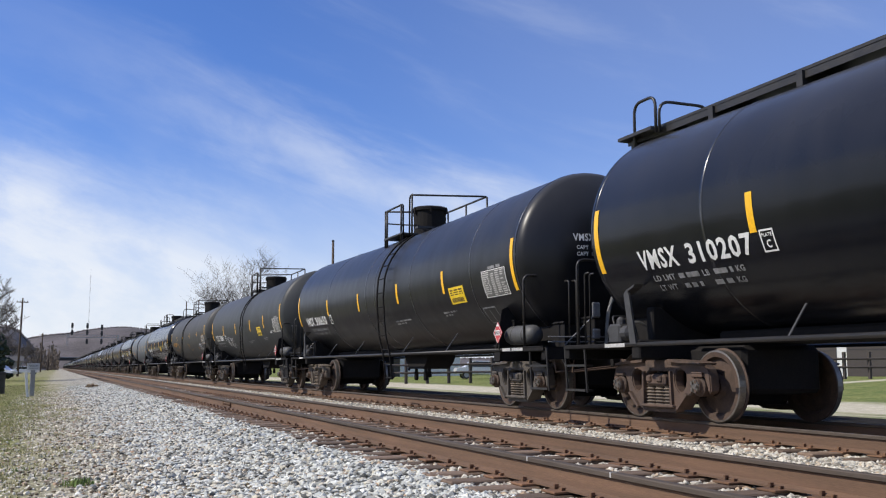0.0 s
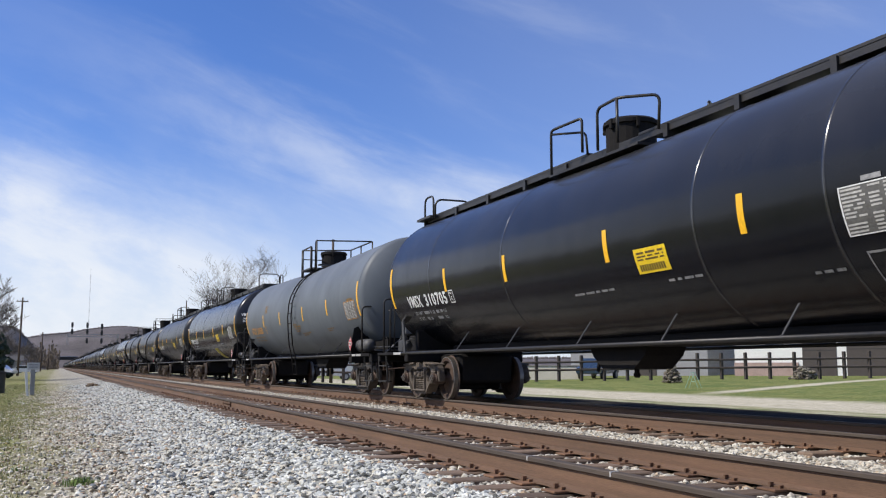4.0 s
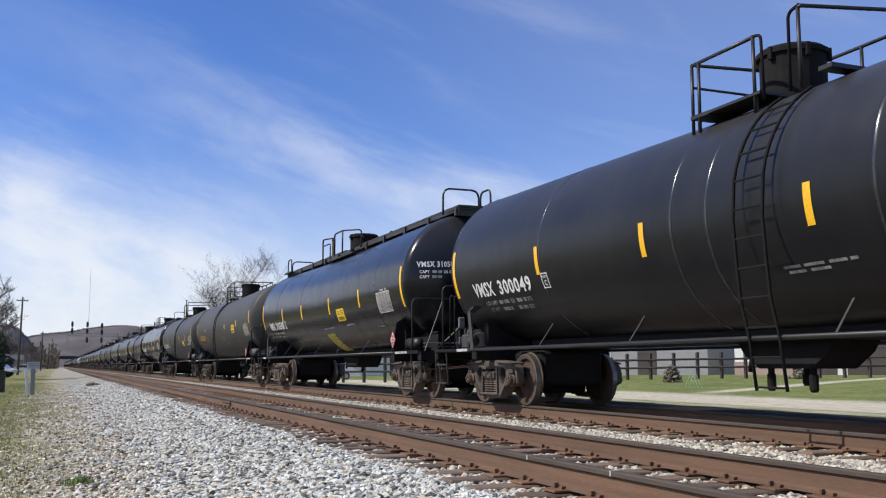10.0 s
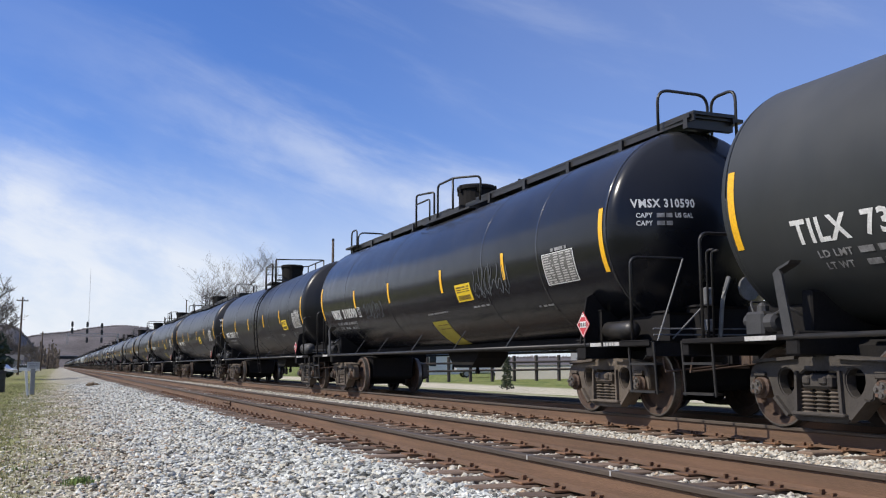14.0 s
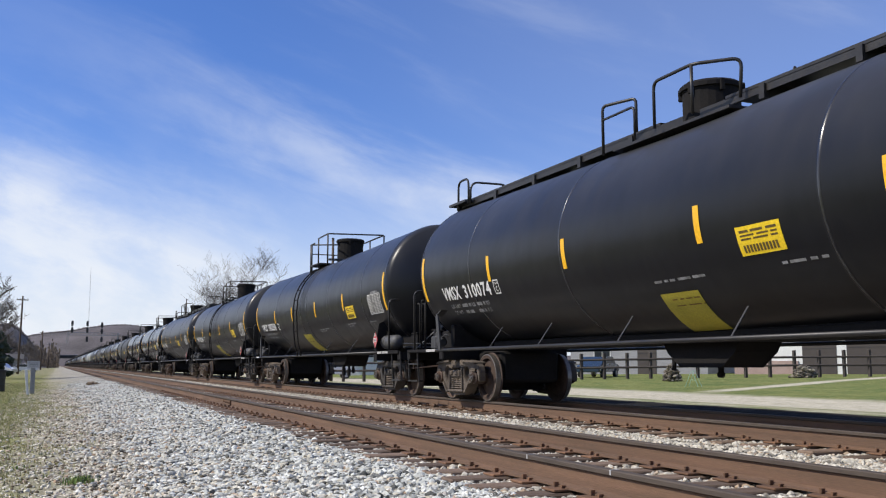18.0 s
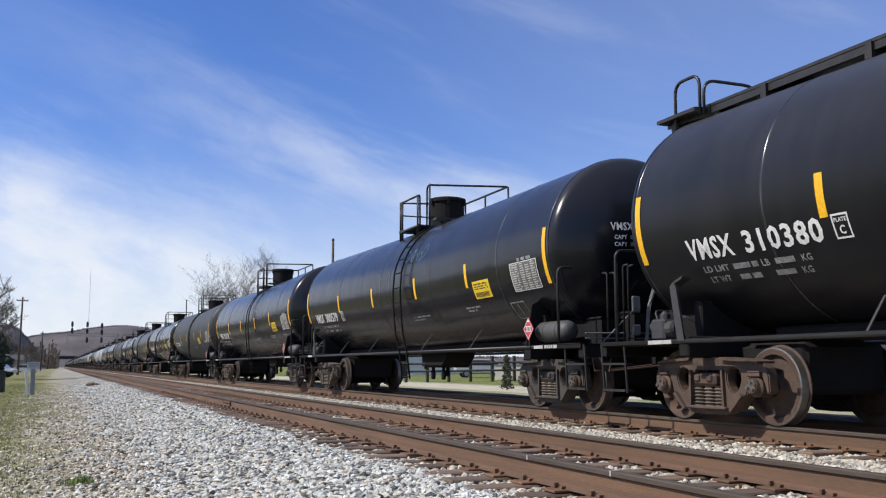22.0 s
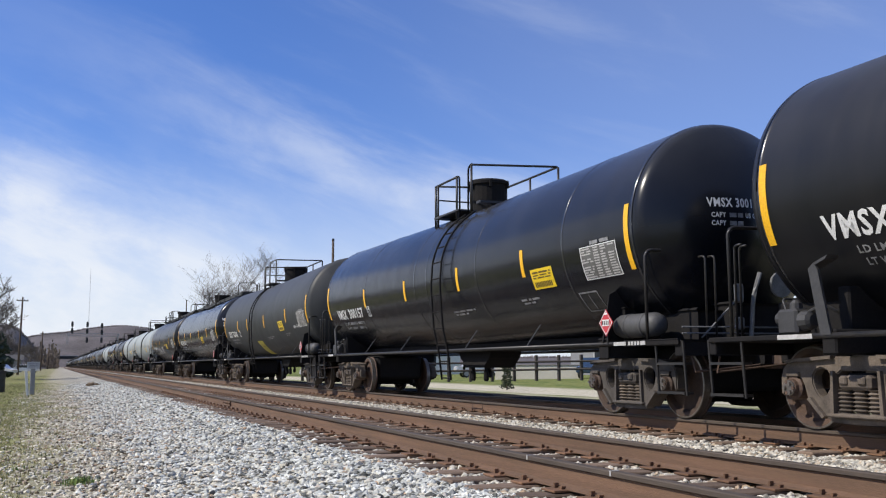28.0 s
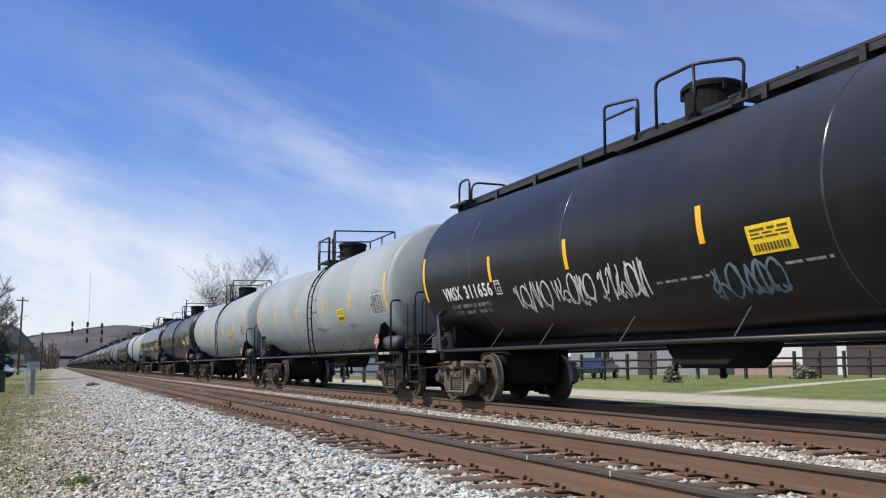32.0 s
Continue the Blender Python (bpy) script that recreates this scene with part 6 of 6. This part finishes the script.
# fence of dark posts and rails beyond the road
FENCE_A, FENCE_B = Vector((15.5, 64.0, 0)), Vector((47.0, 43.5, 0))
fence = tagged(new("post_and_rail_fence"), "dark wooden post-and-rail fence beyond the pale road", "fence")
_n = 26
_d = (FENCE_B - FENCE_A) / _n
for _i in range(_n + 1):
    _p = FENCE_A + _d * _i
    _z = ground_z(_p.x, _p.y)
    part("post", box(bmesh.new(), _p.x - 0.09, _p.x + 0.09, _p.y - 0.09, _p.y + 0.09, _z - 0.2, _z + 1.65, 0.02), "fence_wood", fence)
    if _i < _n:
        _q = _p + _d
        _w = ground_z(_q.x, _q.y)
        for _h in (0.72, 1.22):
            part("rail", tube(bmesh.new(), [(_p.x, _p.y - 0.1, _z + _h), (_q.x, _q.y - 0.1, _w + _h)], 0.075, 5), "fence_wood", fence)

# low cream wall by the road
wall = tagged(new("low_wall"), "low cream concrete wall beside the road", "wall")
_bm = bmesh.new()
box(_bm, 0, 6.2, 0, 0.3, -0.3, 0.95, 0.02)
part("wall_body", _bm, "cream_wall", wall)
part("coping", box(bmesh.new(), -0.05, 6.25, -0.05, 0.35, 0.95, 1.02, 0.01), "concrete", wall)
wall.matrix_basis = pose(28.9, 61.8, ground_z(31, 60), 0, 0, -35)


def house(name, label, x, y, turn, w, d, h, roof_h, bays, wall_mat):
    """A plain building: walls, a gabled roof, and doors or windows set into the front, which faces -y."""
    ob = tagged(new(name), label, "building")
    part("wall", box(bmesh.new(), 0, w, 0, d, -0.5, h), wall_mat, ob)
    bm = bmesh.new()
    a = [bm.verts.new(p) for p in ((-0.4, -0.5, h), (-0.4, d + 0.5, h), (-0.4, d / 2, h + roof_h))]
    b = [bm.verts.new(p) for p in ((w + 0.4, -0.5, h), (w + 0.4, d + 0.5, h), (w + 0.4, d / 2, h + roof_h))]
    bm.faces.new(a)
    bm.faces.new(b[::-1])
    for i, j in ((0, 1), (1, 2), (2, 0)):
        bm.faces.new((a[i], a[j], b[j], b[i]))
    part("roof", fixed(bm), "dark_roof", ob)
    for kind, x0, x1, z0, z1 in bays:
        if kind == "door":
            dr = part("garage_door", box(bmesh.new(), x0, x1, -0.04, 0.05, z0, z1), "dark_door", ob)
            for k in range(1, 4):
                zz = z0 + (z1 - z0) * k / 4
                part("panel_joint", box(bmesh.new(), x0, x1, -0.055, -0.04, zz - 0.015, zz + 0.015), "signal_black", dr)
        elif kind == "plinth":
            part("brick_base", box(bmesh.new(), x0, x1, -0.12, 0.0, z0, z1), "brick_far", ob)
        else:
            wd = part("window", box(bmesh.new(), x0, x1, -0.03, 0.05, z0, z1), "glass", ob)
            bm = bmesh.new()
            for p, q, r, s in ((x0 - 0.06, x0, z0, z1), (x1, x1 + 0.06, z0, z1), (x0 - 0.06, x1 + 0.06, z0 - 0.06, z0), (x0 - 0.06, x1 + 0.06, z1, z1 + 0.06), ((x0 + x1) / 2 - 0.02, (x0 + x1) / 2 + 0.02, z0, z1)):
                box(bm, p, q, -0.06, -0.01, r, s)
            part("window_frame", bm, "white_wall", wd)
    ob.matrix_basis = pose(x, y, ground_z(x, y), 0, 0, turn)
    return ob


house("white_building", "long white sided building with a pinkish brick base", 48.05, 59.55, -60, 19, 8, 3.4, 0.6,
      [("plinth", 0, 4.8, -0.3, 1.0), ("window", 2.4, 3.2, 2.2, 2.9), ("door", 5.1, 7.5, 0.0, 2.5), ("door", 8.2, 12.6, 0.0, 2.6), ("window", 14.0, 15.4, 1.2, 2.4)], "white_wall")
house("white_house", "small white house with a dark shingle roof", 26.0, 92.0, -20, 12, 8, 2.6, 1.2,
      [("window", 1.5, 2.7, 1.0, 2.2), ("door", 5.0, 6.0, 0.0, 2.1), ("window", 8.2, 9.6, 1.0, 2.2)], "white_wall")
house("grey_warehouse", "long pale grey building behind the fence", 40.6, 71.6, -55, 11.8, 9, 3.4, 0.6,
      [("window", 2.2, 3.6, 1.2, 2.3), ("door", 6.0, 7.6, 0.0, 2.3)], "grey_siding")
house("grey_shed", "low grey shed beside the distant road", -11.5, 205.0, 0, 5, 5, 2.4, 1.0, [("door", 1.0, 3.5, 0.0, 2.0)], "concrete")


def parked_car(x, y, turn, paint, label):
    ob = tagged(new("parked_car"), label, "car", "parked cars")
    bm = bmesh.new()
    prism(bm, [(-2.2, 0.35), (-2.25, 0.75), (-1.5, 0.9), (-0.9, 1.42), (0.9, 1.45), (1.5, 0.95), (2.2, 0.88), (2.25, 0.4)], -0.85, 0.85)
    fixed(bm)
    bmesh.ops.bevel(bm, geom=bm.edges[:], offset=0.06, segments=2, affect="EDGES")
    part("body", bm, paint, ob, smooth=False)
    for sx in (-1, 1):
        part("side_window", prism(bmesh.new(), [(-1.3, 0.95), (-0.82, 1.36), (0.82, 1.38), (1.3, 0.97)], sx * 0.84, sx * 0.857), "glass", ob)
        for yy in (-1.4, 1.4):
            wh = part("wheel", lathe(bmesh.new(), [(-0.1, 0.2), (-0.1, 0.31), (0.1, 0.31), (0.1, 0.2)], "x", 16, (sx * 0.8, yy, 0.31)), "rubber", ob)
            part("rim", lathe(bmesh.new(), [(-0.102, 0.19), (0.102, 0.19)], "x", 12, (sx * 0.8, yy, 0.31)), "galvanised", wh)
    ob.matrix_basis = pose(x, y, ground_z(x, y), 0, 0, turn)
    return ob


parked_car(-6.9, 132, 70, "car_white", "white car parked on the far side of the lawn")
parked_car(-5.0, 175, 80, "car_white", "white car parked by the far road")
parked_car(31.6, 70.0, 75, "car_white", "white car parked behind the fence")
parked_car(35.4, 58.6, -50, "car_blue", "dark blue car parked behind the fence")
parked_car(20.5, 76, 80, "car_white", "white car parked in front of the house")

# sign on a post with a leaning white marker beside it
sign = tagged(new("trackside_sign"), "pale grey sign board on a grey post by the gravel", "sign")
part("post", box(bmesh.new(), -0.12, 0.09, -0.05, 0.05, -0.3, 1.28, 0.02), "post_grey", sign)
brd = part("board", box(bmesh.new(), -0.29, 0.27, -0.08, -0.05, 1.2, 1.52, 0.005), "sign_grey", sign)
_bm = bmesh.new()
for _z, _w in ((1.43, 0.4), (1.36, 0.34), (1.29, 0.38)):
    box(_bm, -_w / 2, _w / 2, -0.084, -0.08, _z - 0.014, _z + 0.014)
part("lines", _bm, "post_grey", brd, kind="stuff")
sign.matrix_basis = pose(-0.87, 42.0, ground_z(-0.87, 42)) @ Matrix.Scale(0.86, 4)
marker = tagged(new("marker_post"), "thin leaning white marker post beside the sign", "post")
part("stake", box(bmesh.new(), -0.05, 0.05, -0.02, 0.02, -0.2, 1.0, 0.01), "white", marker)
marker.matrix_basis = pose(-1.02, 41.2, ground_z(-1.02, 41.2), 0, -6, 0)
barrel = tagged(new("trash_barrel"), "dark green steel trash barrel on the grass", "trash can")
part("drum", lathe(bmesh.new(), [(0, 0.28), (0.02, 0.3), (0.3, 0.3), (0.32, 0.315), (0.34, 0.3), (0.6, 0.3), (0.62, 0.315), (0.64, 0.3), (0.9, 0.3), (0.92, 0.315), (0.93, 0.29), (0.7, 0.28)], "z", 24), "barrel", barrel)
part("liner", lathe(bmesh.new(), [(0.88, 0.285), (0.97, 0.29), (0.96, 0.32), (0.85, 0.32)], "z", 24, close=False), "signal_black", barrel)
barrel.matrix_basis = pose(-2.4, 47.0, ground_z(-2.4, 47.0))

# thin pale green stand on the lawn
M["pale_green"] = surface("pale_green_paint", (0.3, 0.48, 0.36), (0.2, 0.36, 0.26), rough=0.5, scale=6, relief=0)
stand = tagged(new("a_frame_stand"), "thin pale green tubular stand on the lawn", "stand")
for _s in (-1, 1):
    part("leg_frame", tube(bmesh.new(), rounded([(-0.26, _s * 0.3, 0.0), (-0.2, 0.02 * _s, 0.72), (0.2, 0.02 * _s, 0.72), (0.26, _s * 0.3, 0.0)], 0.06, 3), 0.012, 6), "pale_green", stand)
part("brace", tube(bmesh.new(), [(-0.24, -0.18, 0.3), (0.24, 0.18, 0.3)], 0.01, 5), "pale_green", stand)
stand.matrix_basis = pose(27.0, 36.4, ground_z(27.0, 36.4), 0, 0, 35)

# ---------------------------------------------------------------- loose stones, grass
_r = np.random.default_rng(11)


def stones(name, label, x0, x1, y0, y1, count, lo, hi, material, squash=(1, 1, 0.7), density=None):
    xs, ys = _r.uniform(x0, x1, count), y0 + (y1 - y0) * _r.uniform(0, 1, count) ** 1.7
    if density:
        keep = _r.uniform(0, 1, count) < np.array([density(a, b) for a, b in zip(xs, ys)])
        xs, ys = xs[keep], ys[keep]
    s = _r.uniform(lo, hi, len(xs))
    pts = np.array([(a, b, ground_z(a, b) + c * 0.25) for a, b, c in zip(xs, ys, s)])
    return tagged(clumps(name, pts, s, material, _r, squash, 0.42), label, "stones", kind="stuff")


def off_ties(first):
    def f(x, y):
        k = ((y - first) / TIE_STEP) % 1.0
        return 1.0 if min(k, 1 - k) > 0.27 else 0.0
    return f


stones("shoulder_ballast", "grey crushed ballast on the track shoulder", 0.0, 3.05, 5.5, 60, 44000, 0.018, 0.036, "ballast_stone",
       density=lambda x, y: min(1, (x - 0.5) * 1.0 + 0.8 * noise.noise(Vector((x * 2, y * 0.8, 3)))))
stones("trodden_gravel", "small buff gravel beside the ballast", -1.4, 2.2, 5.5, 50, 34000, 0.008, 0.022, "pebble", density=lambda x, y: 0.35 + 0.8 * max(0.0, min(0.8, (x + 0.15) / 0.8 + 0.9 * noise.noise(Vector((x * 1.1, y * 0.5, 17))))))
stones("scattered_ballast", "loose ballast stones strewn over the gravel", -1.3, 1.8, 5.5, 40, 11000, 0.012, 0.03, "pebble", density=lambda x, y: 0.25 + max(0.0, min(0.75, (x + 0.3) / 0.8)))
stones("crib_ballast_near", "pale ballast between the sleepers of the empty track", 2.9, 5.55, 4.5, 45, 22000, 0.018, 0.034, "crib_stone", density=off_ties(2.1))
stones("middle_ballast", "pale ballast between the two tracks", 5.45, 7.25, 5.5, 60, 22000, 0.018, 0.034, "crib_stone")
stones("crib_ballast_far", "pale ballast between the sleepers under the train", 7.2, 9.95, 6.5, 24, 9000, 0.018, 0.034, "crib_stone", density=off_ties(2.3))


def blades(name, label, spots, material, height, width):
    """Blades of grass, each a bent sliver of its own."""
    n = len(spots)
    h, w = _r.uniform(0.5, 1.2, n) * height, _r.uniform(0.7, 1.3, n) * width
    a, lean = _r.uniform(0, 6.28, n), _r.uniform(0.1, 0.7, n)
    dx, dy = np.cos(a), np.sin(a)
    b = np.asarray(spots)
    v = np.zeros((n, 5, 3))
    v[:, 0] = b + np.stack((-dy * w / 2, dx * w / 2, 0 * w), -1)
    v[:, 1] = b + np.stack((dy * w / 2, -dx * w / 2, 0 * w), -1)
    m = b + np.stack((dx * lean * h * 0.3, dy * lean * h * 0.3, h * 0.6), -1)
    v[:, 2] = m + np.stack((dy * w * 0.35, -dx * w * 0.35, 0 * w), -1)
    v[:, 3] = m + np.stack((-dy * w * 0.35, dx * w * 0.35, 0 * w), -1)
    v[:, 4] = b + np.stack((dx * lean * h, dy * lean * h, h), -1)
    k = (np.arange(n) * 5)[:, None]
    faces = (k + np.array([[0, 1, 2, 3]])).tolist() + (k + np.array([[3, 2, 4]])).tolist()
    me = bpy.data.meshes.new(name)
    me.from_pydata(v.reshape(-1, 3).tolist(), [], faces)
    me.materials.append(M[material])
    return tagged(new(name, me), label, "grass", kind="stuff")


def grass_spots(x0, x1, y0, y1, count, want):
    out = []
    xs, ys = _r.uniform(x0, x1, count), y0 + (y1 - y0) * _r.uniform(0, 1, count) ** 1.3
    u = _r.uniform(0, 1, count)
    for a, b, c in zip(xs, ys, u):
        if c < want(a, b):
            out.append((a, b, ground_z(a, b)))
    return out


blades("verge_grass", "patchy short spring grass beside the gravel", grass_spots(-6, 1.0, 6.5, 70, 100000, lambda x, y: min(1, max(0, (0.0 - x) * 0.5 + 0.08 + 0.9 * noise.noise(Vector((x * 1.1, y * 0.5, 7)))))), "grass_blade", 0.045, 0.011)
blades("verge_tufts", "olive dry grass among the gravel", grass_spots(-1.6, 0.75, 7, 32, 60000, lambda x, y: min(1, max(0, (-0.1 - x) * 0.6 + 0.08 + 1.3 * noise.noise(Vector((x * 1.3, y * 0.6, 9)))))), "olive_blade", 0.035, 0.012)
for _x, _y, _w, _n in ((0.25, 9.9, 0.06, 240), (-0.35, 11.5, 0.06, 30)):
    _p = [(_x + _r.normal(0, _w), _y + _r.normal(0, _w * 1.4), ground_z(_x, _y)) for _ in range(_n)]
    blades("weed_tuft", "small green weed tuft in the gravel", _p, "weed_blade", 0.07, 0.01)
_p = np.array([(1.8 + _r.normal(0, 0.13), 53 + _r.normal(0, 0.2), ground_z(1.6, 53) + abs(_r.normal(0, 0.07))) for _ in range(120)])
M["clod"] = island_mat("brown_clods_and_dead_weeds", [(0, (0.08, 0.055, 0.035)), (0.6, (0.16, 0.115, 0.075)), (1, (0.28, 0.22, 0.15))])
tagged(clumps("dirt_clods", _p, _r.uniform(0.03, 0.11, 120), "clod", _r, (1, 1, 0.7), 0.5), "brown clods and dead weeds at the ballast edge", "dirt", kind="stuff")
_p = [(1.8 + _r.normal(0, 0.13), 53 + _r.normal(0, 0.2), ground_z(1.6, 53)) for _ in range(60)]
blades("dry_weeds", "dry brown weeds at the edge of the ballast", _p, "dry_blade", 0.2, 0.014)


motions()
